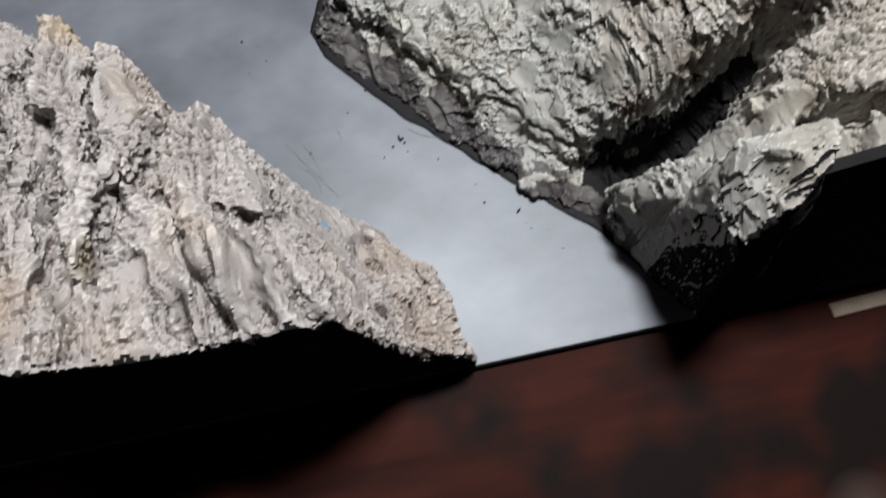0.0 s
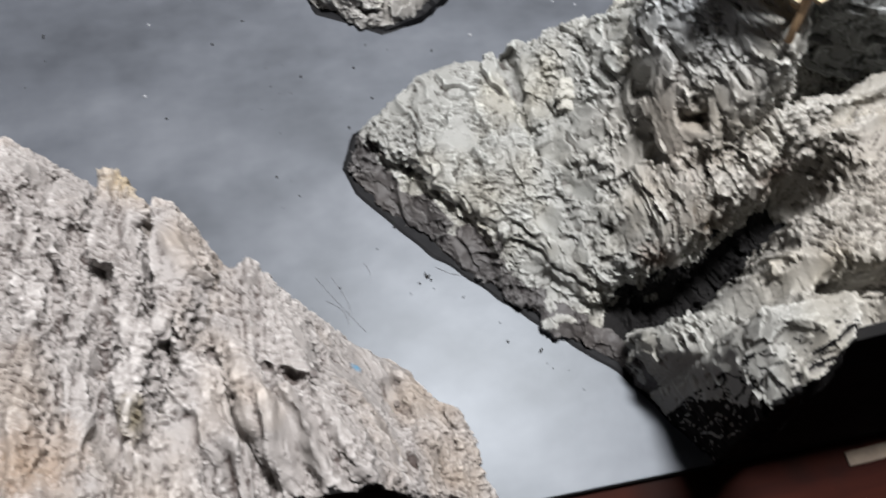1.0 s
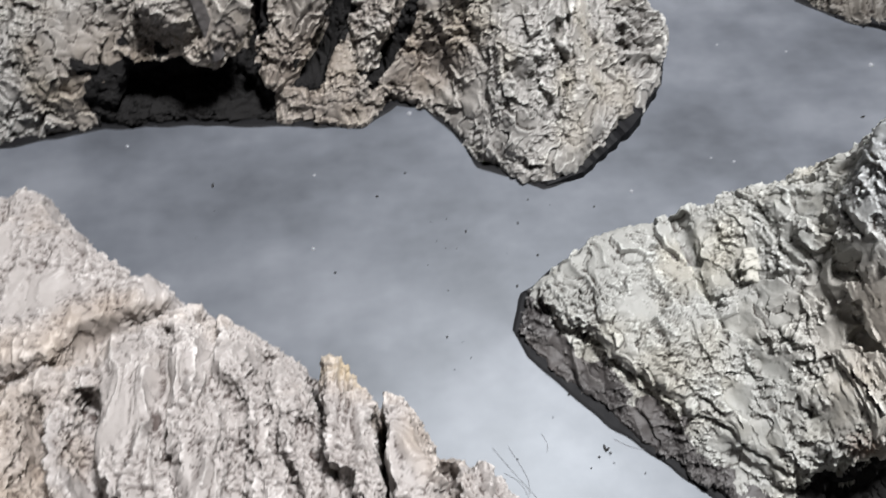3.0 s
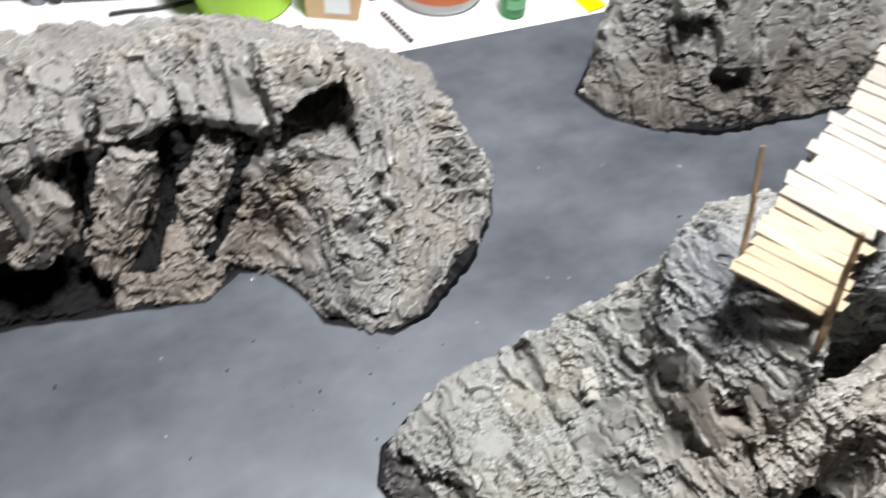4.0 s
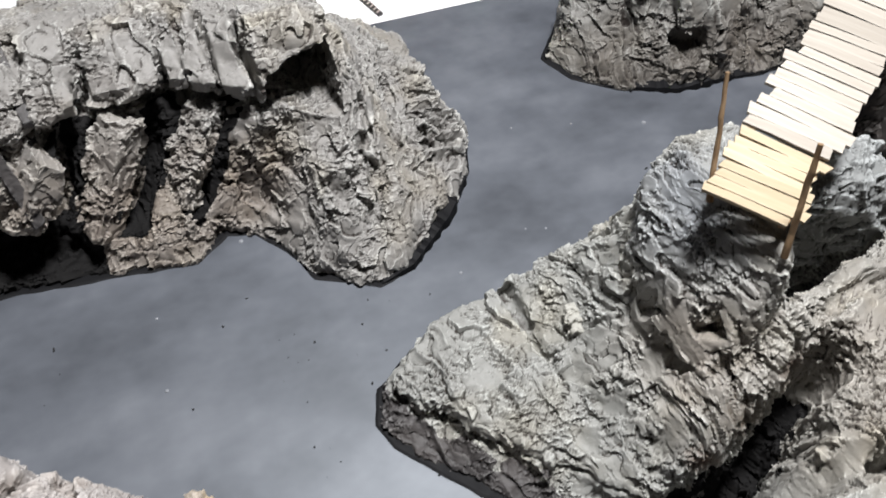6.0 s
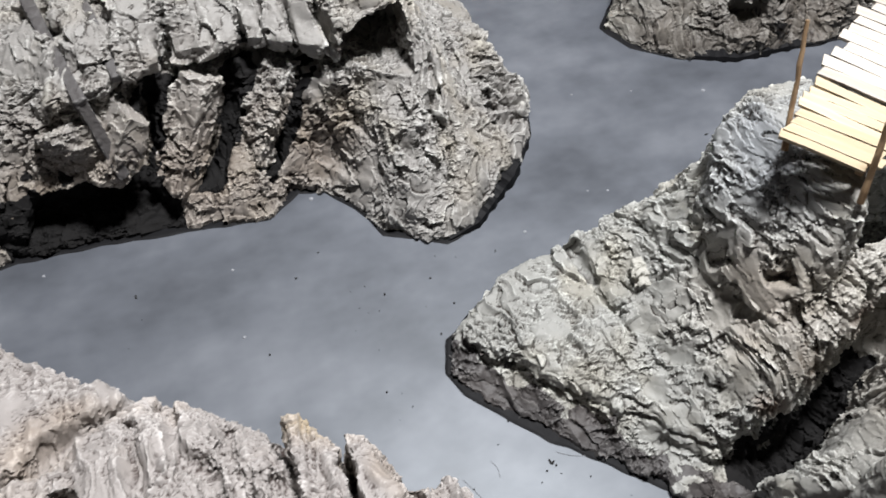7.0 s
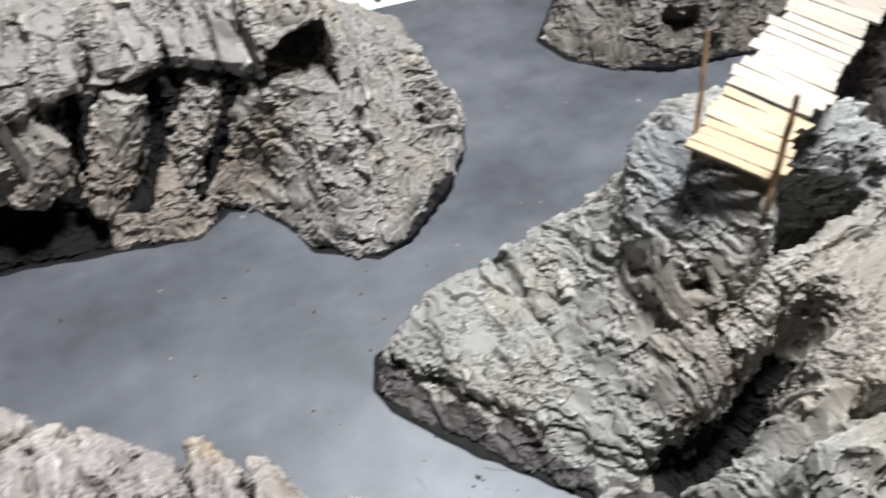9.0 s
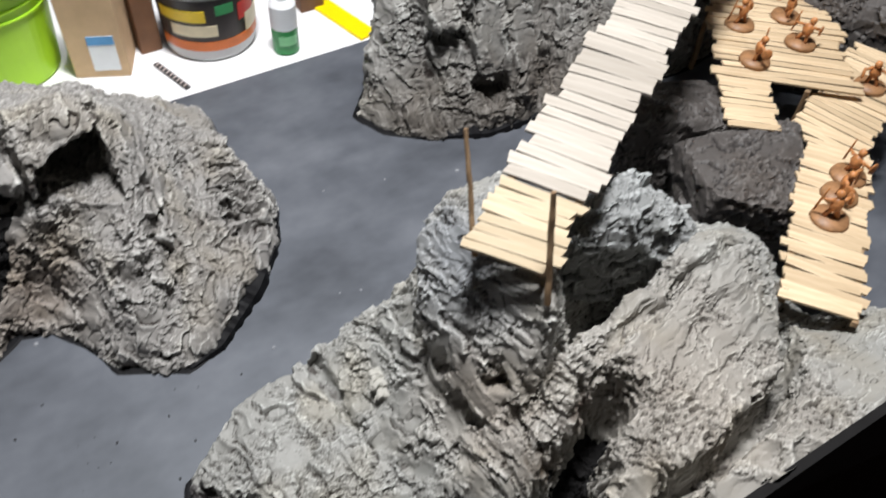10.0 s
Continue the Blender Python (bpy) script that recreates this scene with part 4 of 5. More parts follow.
carve("base_mass", [sheet(
    [(0.039, 0.101), (0.0, 0.125), (-0.012, 0.155), (-0.03, 0.18), (-0.05, 0.186), (-0.076, 0.168), (-0.14, 0.178), (-0.21, 0.187), (-0.25, 0.189), (-0.29, 0.184), (-0.34, 0.178), (-0.38, 0.2),
     (-0.38, 0.33), (-0.25, 0.345), (-0.12, 0.375), (0.0, 0.36), (0.08, 0.365), (0.125, 0.35), (0.146, 0.325), (0.142, 0.29), (0.150, 0.25), (0.155, 0.212), (0.140, 0.178), (0.106, 0.139), (0.066, 0.108)],
    PENINSULA + LEDGE, 0.008,
    [([(0.100, 0.25), (0.094, 0.228), (0.086, 0.190)], 0.0045, 0.010), ([(0.062, 0.195), (0.055, 0.178), (0.040, 0.150)], 0.0042, 0.020), ([(0.064, 0.164), (0.046, 0.138)], 0.006, 0.016), ([(0.018, 0.157), (0.038, 0.149)], 0.003, 0.009), ([(-0.025, 0.197), (-0.003, 0.170), (0.006, 0.156)], 0.0055, 0.008),
     ([(-0.184, 0.298), (-0.179, 0.256), (-0.168, 0.209)], 0.0042, 0.014), ([(-0.149, 0.275), (-0.146, 0.25), (-0.142, 0.228)], 0.0035, 0.014), ([(-0.101, 0.275), (-0.112, 0.25), (-0.120, 0.235)], 0.0042, 0.026), ([(-0.058, 0.285), (-0.062, 0.240)], 0.0028, 0.010),
     ([(-0.040, 0.285), (-0.046, 0.235)], 0.0030, 0.012), ([(-0.0290, 0.275), (-0.0300, 0.225)], 0.0026, 0.012), ([(-0.006, 0.270), (-0.008, 0.215)], 0.0030, 0.026), ([(-0.28, 0.3), (-0.25, 0.24)], 0.004, 0.012)] + [([(0.108 + 0.002 * k, 0.184 + 0.012 * k), (0.152, 0.178 + 0.0125 * k)], 0.0028, 0.011) for k in range(8)],
    [(0.118, 0.205, 0.011, 0.004), (0.028, 0.149, 0.009, 0.006), (0.048, 0.137, 0.008, 0.007), (-0.055, 0.252, 0.010, 0.006)], 17)] + SHELF,
    (75, 1.8), (0.0016, 0.0026, 0.0018, 0.0008), ROCK_GREY, 17, parent=rock_c, voxel=0.001, flake=0.8, daubs=(0.0085, 0.0044), ribs=0.0010, holes=0.0014, calm=[(-0.019, 0.232, 0.011), (-0.019, 0.218, 0.010), (0.028, 0.149, 0.009), (0.0, 0.162, 0.008), (0.099, 0.23, 0.007), (-0.052, 0.250, 0.010)],
    cuts=slots(LIP, (0.004, 0.020), (0.009, 0.0105, 0.0105, 0.0105, 0.0100, 0.0085, 0.007)) + [CAVE, VOID, gap(-0.134, -0.114, -0.172, -0.150), gap(-0.080, -0.053, -0.122, -0.099), gap(-0.030, -0.018, -0.073, -0.058, 0.185, 0.218)],
    # Column gaps and void painted black for the shade between them.
    shade_coats=(([(-0.066, 0.244), (-0.111, 0.196)], 0.011, 0.096, BLACK, 0.013), ([(-0.124, 0.240), (-0.161, 0.196)], 0.010, 0.096, BLACK, 0.013), ([(-0.024, 0.226), (-0.065, 0.194)], 0.008, 0.085, BLACK, 0.016), ([(-0.23, 0.200), (-0.155, 0.200)], 0.026, 0.046, BLACK, -0.002)))
for k, (p, q, w) in enumerate((((-0.040, 0.230, 0.086), (-0.087, 0.195, 0.010), 0.023), ((-0.096, 0.231, 0.086), (-0.136, 0.200, 0.018), 0.026), ((-0.146, 0.216, 0.086), (-0.178, 0.205, 0.046), 0.026))):
    p, q = Vector(p), Vector(q)
    m = (p + q) / 2
    rot = (p - q).to_track_quat("Z", "Y").to_euler()
    carve("column", [chunk(m, (w, w * 0.8, (p - q).length), [math.degrees(a) for a in rot], 80 + k, 0.16, 6)], (60, 1.4), (0.0012, 0.0018, 0.0020, 0.0009), ROCK_GREY, 80 + k, parent=rock_c, voxel=0.001)
# Raised bars in the dark coat stand for straight grooves.
for k, (p, q, w) in enumerate((((-0.192, 0.304, 0.127), (-0.173, 0.210, 0.106), 0.0085), ((-0.174, 0.214, 0.106), (-0.164, 0.194, 0.050), 0.0085), ((-0.158, 0.290, 0.133), (-0.1475, 0.224, 0.108), 0.0075))):
    p, q = Vector(p), Vector(q)
    rot = (p - q).to_track_quat("Z", "Y").to_euler()
    carve("rail", [chunk((p + q) / 2, (w, w * 0.9, (p - q).length), [math.degrees(a) for a in rot], 85 + k, 0.05, 0)], (60, 1.4), (0.0003, 0.0003, 0.0003, 0.0002), ROCK_SHADE_COAT, 85 + k, parent=rock_c, voxel=0.001, flake=0.15)["label"] = "straight dark stroke pressed in plaster"
carve("overhang_slab", [hull([(-0.214, 0.236, 0.072), (-0.160, 0.240, 0.078), (-0.172, 0.206, 0.092), (-0.206, 0.206, 0.088), (-0.154, 0.196, 0.050), (-0.172, 0.200, 0.052), (-0.205, 0.210, 0.056), (-0.148, 0.235, 0.046)])],
      (70, 1.5), (0.0006, 0.0010, 0.0010, 0.0006), ROCK_GREY, 91, parent=rock_c, voxel=0.001)


carve("chip", [chunk((0.1305, 0.001, 0.0470), (0.0070, 0.018, 0.0068), (10, 10, -8), 95, 0.2, 3)], (80, 1.5), (0.0001, 0.0002, 0.0001, 0.0001), CHIP_PLASTER, 95, voxel=0.0006, parent=rock_a)["label"] = "smooth pale plaster chip"

# Back right: a steep stump with smooth gouged faces.
rock_d = rock_thing("rock_stump", 0.45, 0.29, "steep grey plaster rock stump with gouged faces and holes")
carve("base_mass", [sheet(
    [(0.268, 0.285), (0.28, 0.252), (0.31, 0.226), (0.36, 0.205), (0.41, 0.203), (0.45, 0.198), (0.5, 0.2), (0.58, 0.19), (0.66, 0.2), (0.7, 0.26), (0.7, 0.375), (0.45, 0.38), (0.352, 0.375), (0.314, 0.335), (0.286, 0.305)],
    [(0.28, 0.275, 0.012), (0.308, 0.243, 0.022), (0.289, 0.281, 0.028), (0.304, 0.300, 0.072), (0.299, 0.232, 0.014), (0.326, 0.262, 0.046), (0.349, 0.244, 0.043), (0.334, 0.236, 0.016), (0.367, 0.213, 0.026), (0.34, 0.28, 0.095), (0.39, 0.225, 0.062), (0.38, 0.26, 0.105),
     (0.439, 0.225, 0.035), (0.46, 0.26, 0.10), (0.43, 0.3, 0.15), (0.35, 0.33, 0.115), (0.36, 0.36, 0.12), (0.56, 0.24, 0.13), (0.6, 0.22, 0.15), (0.62, 0.3, 0.17)],
    0.008,
    [([(0.397, 0.2), (0.383, 0.222), (0.373, 0.245), (0.372, 0.31)], 0.0042, 0.018), ([(0.425, 0.2), (0.417, 0.25), (0.42, 0.32)], 0.006, 0.022), ([(0.33, 0.262), (0.327, 0.33)], 0.0035, 0.014), ([(0.352, 0.27), (0.35, 0.33)], 0.0035, 0.012),
     ([(0.45, 0.2), (0.45, 0.28)], 0.006, 0.014), ([(0.40, 0.235), (0.40, 0.32)], 0.0035, 0.012)],
    [(0.43, 0.225, 0.012, 0.010)], 29),
    hull([(0.362, 0.226, 0.050), (0.390, 0.222, 0.050), (0.364, 0.256, 0.12), (0.396, 0.252, 0.12), (0.368, 0.30, 0.155), (0.398, 0.30, 0.155), (0.362, 0.30, 0.03), (0.396, 0.30, 0.03)]),
    hull([(0.399, 0.216, 0.03), (0.420, 0.212, 0.03), (0.403, 0.258, 0.112), (0.426, 0.254, 0.112), (0.406, 0.31, 0.155), (0.43, 0.31, 0.155), (0.4, 0.31, 0.03), (0.43, 0.31, 0.03)]),
    hull([(0.333, 0.258, 0.088), (0.357, 0.252, 0.088), (0.334, 0.280, 0.116), (0.358, 0.276, 0.120), (0.34, 0.33, 0.135), (0.36, 0.33, 0.135), (0.335, 0.33, 0.03), (0.36, 0.33, 0.03)])],
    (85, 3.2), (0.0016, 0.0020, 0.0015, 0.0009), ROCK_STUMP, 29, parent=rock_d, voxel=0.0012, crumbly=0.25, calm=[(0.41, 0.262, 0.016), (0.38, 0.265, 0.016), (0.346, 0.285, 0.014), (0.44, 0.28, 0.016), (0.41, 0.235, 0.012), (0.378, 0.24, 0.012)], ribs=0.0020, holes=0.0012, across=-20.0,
    cuts=[chunk((0.372, 0.216, 0.032), (0.034, 0.044, 0.020), (10, 0, -10), 5, 0.15, 4), chunk((0.345, 0.246, 0.072), (0.032, 0.046, 0.016), (8, 0, -10), 6, 0.15, 4)])


def boulder(cx, cy, cz, sx, sy, sz, turn, seed, label):
    ob = carve("foam_boulder", [chunk((cx, cy, cz), (sx, sy, sz), turn, seed, 0.3, 9)], (30, 1.5), (0.0010, 0.0016, 0.0009, 0.0006), ROCK_DARK, seed, voxel=0.0018)
    return tagged(ob, label, "model boulder", "boulders below the platform")


boulder(0.452, 0.006, 0.038, 0.092, 0.088, 0.080, (4, -6, -28), 31, "dark grey faceted foam boulder holding a plank platform")
boulder(0.452, 0.094, 0.042, 0.090, 0.078, 0.090, (-6, 5, -22), 35, "brown-grey blocky foam boulder beside the bridge")

boulder(0.712, 0.118, 0.048, 0.085, 0.10, 0.12, (5, 4, 30), 39, "tall dark grey foam boulder standing behind the platform")
# ---- dark rim where the resin meets the rocks ----
def waterline(outline, lift, seed):
    """A thin uneven black strip round a rock's foot."""
    pts = []
    ol = [Vector((*p, 0)) for p in outline]
    for a, b in zip(ol, ol[1:] + ol[:1]):
        n = max(1, round((b - a).length / 0.004))
        pts += [a.lerp(b, k / n) for k in range(n)]
    area = sum(a.x * b.y - b.x * a.y for a, b in zip(pts, pts[1:] + pts[:1]))
    sign = 1 if area > 0 else -1
    bm = bmesh.new()
    rows = []
    for i, p in enumerate(pts):
        t = (pts[(i + 1) % len(pts)] - pts[i - 1]).normalized()
        out = Vector((t.y, -t.x, 0)) * sign
        k = 0.0014 + 0.0020 * noise.noise(p * 60 + Vector((seed, 0, 0)))
        rows.append([bm.verts.new(p - out * 0.006 + Vector((0, 0, lift))), bm.verts.new(p + out * k * 0.6 + Vector((0, 0, lift))), bm.verts.new(p + out * (k + 0.0012) + Vector((0, 0, 0.0001)))])
    for a, b in zip(rows, rows[1:] + rows[:1]):
        bm.faces.new((a[0], a[1], b[1], b[0]))
        bm.faces.new((a[1], a[2], b[2], b[1]))
    bmesh.ops.recalc_face_normals(bm, faces=bm.faces)
    return bm


# Black strips added on the resin to draw the rocks' dark edges.
RIM_BLACK = simple("black_rim_strip", (0.008, 0.008, 0.009), 0.6)
RIM_BLACK.node_tree.nodes["Principled BSDF"].inputs["Specular IOR Level"].default_value = 0.12
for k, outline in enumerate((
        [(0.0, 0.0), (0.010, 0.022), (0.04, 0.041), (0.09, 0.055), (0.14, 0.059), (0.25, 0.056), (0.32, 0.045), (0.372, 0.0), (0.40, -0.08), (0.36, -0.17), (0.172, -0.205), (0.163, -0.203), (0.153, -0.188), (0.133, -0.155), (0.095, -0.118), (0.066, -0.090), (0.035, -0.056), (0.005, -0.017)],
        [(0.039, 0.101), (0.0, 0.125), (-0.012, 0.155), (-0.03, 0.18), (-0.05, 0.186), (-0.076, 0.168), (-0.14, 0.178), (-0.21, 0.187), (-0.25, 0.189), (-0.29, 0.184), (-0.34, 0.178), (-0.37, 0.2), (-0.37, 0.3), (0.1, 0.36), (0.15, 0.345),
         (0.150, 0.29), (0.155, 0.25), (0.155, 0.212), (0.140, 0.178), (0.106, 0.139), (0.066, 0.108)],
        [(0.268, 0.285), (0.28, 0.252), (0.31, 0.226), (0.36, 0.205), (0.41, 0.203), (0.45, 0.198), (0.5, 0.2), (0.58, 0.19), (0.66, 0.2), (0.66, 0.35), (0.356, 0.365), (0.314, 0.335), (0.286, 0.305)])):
    part("waterline_rim", waterline(outline, 0.0007, k), RIM_BLACK, board, "thin black rim strip")


def bm_skirt(line, height, width, seed):
    """A ragged black foot under a rock's edge."""
    bm = bmesh.new()
    pts = []
    for a, b in zip(line, line[1:]):
        a, b = Vector((*a, 0)), Vector((*b, 0))
        n = max(1, round((b - a).length / 0.003))
        pts += [a.lerp(b, k / n) for k in range(n)]
    rows = []
    for i, p in enumerate(pts):
        t = (pts[min(i + 1, len(pts) - 1)] - pts[max(i - 1, 0)]).normalized()
        out = Vector((t.y, -t.x, 0))
        f = math.sin(math.pi * i / (len(pts) - 1)) ** 0.5
        j = 1 + 0.9 * noise.noise(p * 110 + Vector((seed, 0, 0)))
        rows.append([bm.verts.new(p - out * 0.006 + Vector((0, 0, height * f * j))), bm.verts.new(p + out * width * f * 0.7 * j + Vector((0, 0, height * 0.75 * f * j))), bm.verts.new(p + out * width * f * j), bm.verts.new(p - out * 0.006)])
    for a, b in zip(rows, rows[1:]):
        for k in range(4):
            bm.faces.new((a[k], a[(k + 1) % 4], b[(k + 1) % 4], b[k]))
    bmesh.ops.recalc_face_normals(bm, faces=bm.faces)
    return bm


part("black_foot", bm_skirt([(0.039, 0.101), (0.066, 0.108), (0.106, 0.139), (0.140, 0.178), (0.157, 0.212)], 0.010, 0.004, 3), RIM_BLACK, rock_c, "ragged black foot strip")
part("black_foot", bm_skirt([(0.300, 0.232), (0.36, 0.205), (0.41, 0.203), (0.45, 0.198)], 0.006, 0.004, 5), RIM_BLACK, rock_d, "ragged black foot strip")

# ---- bubbles and grit on the river ----
CLEAR_BEAD = simple("clear_resin_bubble", (0.26, 0.27, 0.29), 0.15)
GRIT = simple("black_grit", (0.01, 0.01, 0.01), 0.8)


def bead(x, y, r):
    bm = bm_lathe([(r, 0.0), (r * 0.9, r * 0.35), (r * 0.5, r * 0.6), (0.0, r * 0.68)], 12, x, y)
    part("bubble", bm, CLEAR_BEAD, board, "clear resin bubble", True)


for x, y, r in ((0.199, 0.213, 0.0011), (0.31, 0.179, 0.0021), (0.097, 0.09, 0.0014), (-0.042, 0.175, 0.0018), (-0.117, 0.073, 0.0013), (-0.112, 0.13, 0.0011), (0.16, 0.11, 0.0009), (0.175, 0.105, 0.0010), (0.25, 0.2, 0.0009), (-0.235, 0.17, 0.0012)):
    bead(x, y, r)
rnd = random.Random(77)
bm = bmesh.new()
for k in range(58):
    if k < 14:
        x, y = rnd.uniform(0.03, 0.11), 0
        y = -0.075 - (x - 0.03) * 1.0 + rnd.uniform(-0.012, 0.004)
    elif k < 40:
        x, y = rnd.uniform(-0.05, 0.06), rnd.uniform(-0.12, 0.1)
    else:
        x, y = rnd.uniform(-0.3, 0.34), rnd.uniform(-0.02, 0.24)
    r = rnd.choice((0.0003, 0.0004, 0.0005, 0.0008))
    got = bmesh.ops.create_icosphere(bm, subdivisions=1, radius=r, matrix=Matrix.Translation((x, y, r * 0.5)))
    a = rnd.uniform(0, 6.28)
    st = rnd.choice((1, 1, 1, 1.4, 2.6))
    for v in got["verts"]:
        d = v.co - Vector((x, y, 0))
        u = d.x * math.cos(a) + d.y * math.sin(a)
        v.co += Vector((math.cos(a), math.sin(a), 0)) * u * (st - 1)
grit = part("grit", bm, GRIT, None)
tagged(grit, "scattered black grit and fibres on the river", "grit", kind="stuff")

# ---- bridge and walkways ----


def plank_mesh(name, length, width, thick, material, seed):
    """A rough little plank along local x, with a skewed, torn end."""
    rnd = random.Random(seed)
    bm = bmesh.new()
    rows = []
    for k, f in enumerate((-0.5, -0.16, 0.18, 0.5)):
        x = f * length
        w = width * rnd.uniform(0.9, 1.06) / 2
        h = thick * rnd.uniform(0.85, 1.1)
        bend = rnd.uniform(-0.0002, 0.0002)
        s = rnd.uniform(-0.0012, 0.0012) if k in (0, 3) else 0
        rows.append([bm.verts.new((x + s, -w, bend)), bm.verts.new((x - s, w, bend)), bm.verts.new((x - s, w, bend + h)), bm.verts.new((x + s, -w, bend + h))])
    for a, b in zip(rows, rows[1:]):
        for i in range(4):
            bm.faces.new((a[i], a[(i + 1) % 4], b[(i + 1) % 4], b[i]))
    bm.faces.new(rows[0][::-1])
    bm.faces.new(rows[-1])
    bmesh.ops.recalc_face_normals(bm, faces=bm.faces)
    me = bpy.data.meshes.new(name)
    bm.to_mesh(me)
    bm.free()
    me.materials.append(material)
    return me


def lay_planks(parent, start, end, width, pitch, material, seed, tilt=2.0, gap=0.0006, thick=0.0018):
    """Planks across the way from start to end (points on the deck's top)."""
    rnd = random.Random(seed)
    a, b = Vector(start), Vector(end)
    way = b - a
    n = max(1, round(way.length / pitch))
    yaw = math.degrees(math.atan2(way.y, way.x))
    meshes = [plank_mesh("plank", width, way.length / n - gap, thick, material, seed * 31 + k) for k in range(6)]
    for k in range(n):
        c = a.lerp(b, (k + 0.5) / n)
        ob = new("plank", meshes[rnd.randrange(6)])
        m = pose(c.x, c.y, c.z - thick + rnd.uniform(-0.0004, 0.0004), rnd.uniform(-2, 2), rnd.uniform(-1.5, 1.5), yaw + 90 + rnd.uniform(-tilt, tilt))
        ob.matrix_world = m @ Matrix.Translation((rnd.uniform(-0.0025, 0.0025), 0, 0)) @ Matrix.Diagonal((rnd.uniform(0.90, 1.09), rnd.uniform(0.92, 1.05), 1, 1))
        ob.parent = parent
        ob.matrix_parent_inverse = parent.matrix_world.inverted()


def beam(parent, p, q, w, h, material):
    p, q = Vector(p), Vector(q)
    d = q - p
    bm = bm_box(0, d.length, -w / 2, w / 2, -h, 0, 0.0003)
    bm.transform(Matrix.Translation(p) @ d.to_track_quat("X", "Z").to_matrix().to_4x4())
    return part("beam", bm, material, parent)


bridge = empty("plank_bridge", 0.19, -0.03, 0.16)
tagged(bridge, "pale wooden plank bridge with two crooked twig posts", "bridge")
DECK = 0.181
lay_planks(bridge, (0.177, -0.043, DECK), (0.223, -0.012, DECK), 0.046, 0.0072, YELLOW_WOOD, 41, 3.0, gap=0.0002)
lay_planks(bridge, (0.2255, -0.0121, DECK + 0.0012), (0.621, 0.2254, DECK + 0.004), 0.051, 0.0094, PALE_WOOD, 43, 2.0, gap=0.00015)
for s in (-1, 1):
    ox, oy = 0.010 * s, -0.0165 * s
    beam(bridge, (0.18 + ox, -0.04 + oy, DECK - 0.002), (0.62 + ox, 0.227 + oy, DECK + 0.0015), 0.004, 0.004, TWIG)
part("post", bm_stick((0.1755, -0.022, 0.165), (0.183, 0.006, 0.226), 0.0018, 0.0011, 10, 0.00035, 9, 5), TWIG, bridge)
part("post", bm_stick((0.1883, -0.0668, 0.166), (0.1935, -0.050, 0.226), 0.0019, 0.0014, 10, 0.00035, 9, 6), TWIG, bridge)

walkway = empty("plank_walkway", 0.40, -0.09, 0.08)
tagged(walkway, "narrow tan plank walkway between rock and platform", "walkway")
lay_planks(walkway, (0.371, -0.118, 0.100), (0.535, -0.010, 0.078), 0.050, 0.0075, TAN_WOOD, 51, 4.0)
lay_planks(walkway, (0.53, 0.0, 0.0765), (0.68, 0.05, 0.0765), 0.058, 0.0075, TAN_WOOD, 53, 4.0)
for s in (-1, 1):
    beam(walkway, (0.371 + 0.012 * s, -0.118 - 0.018 * s, 0.098), (0.535 + 0.012 * s, -0.012 - 0.018 * s, 0.076), 0.004, 0.004, TWIG)

platform = empty("plank_platform", 0.55, 0.1, 0.05)
tagged(platform, "tan plank platform on dark boulders with figures on it", "platform")
lay_planks(platform, (0.480, 0.033, 0.086), (0.5225, 0.0825, 0.086), 0.043, 0.0075, TAN_WOOD, 55, 2.0)
lay_planks(platform, (0.5497, 0.0588, 0.086), (0.6524, 0.1789, 0.086), 0.115, 0.0075, TAN_WOOD, 57, 2.0)
for p in ((0.56, 0.045), (0.60, 0.03), (0.66, 0.15), (0.6, 0.19), (0.64, 0.08)):
    part("post", bm_stick((p[0], p[1], -0.001), (p[0], p[1], 0.084), 0.003, 0.0025, 8, 0.0005, 4, 8), TWIG, platform)


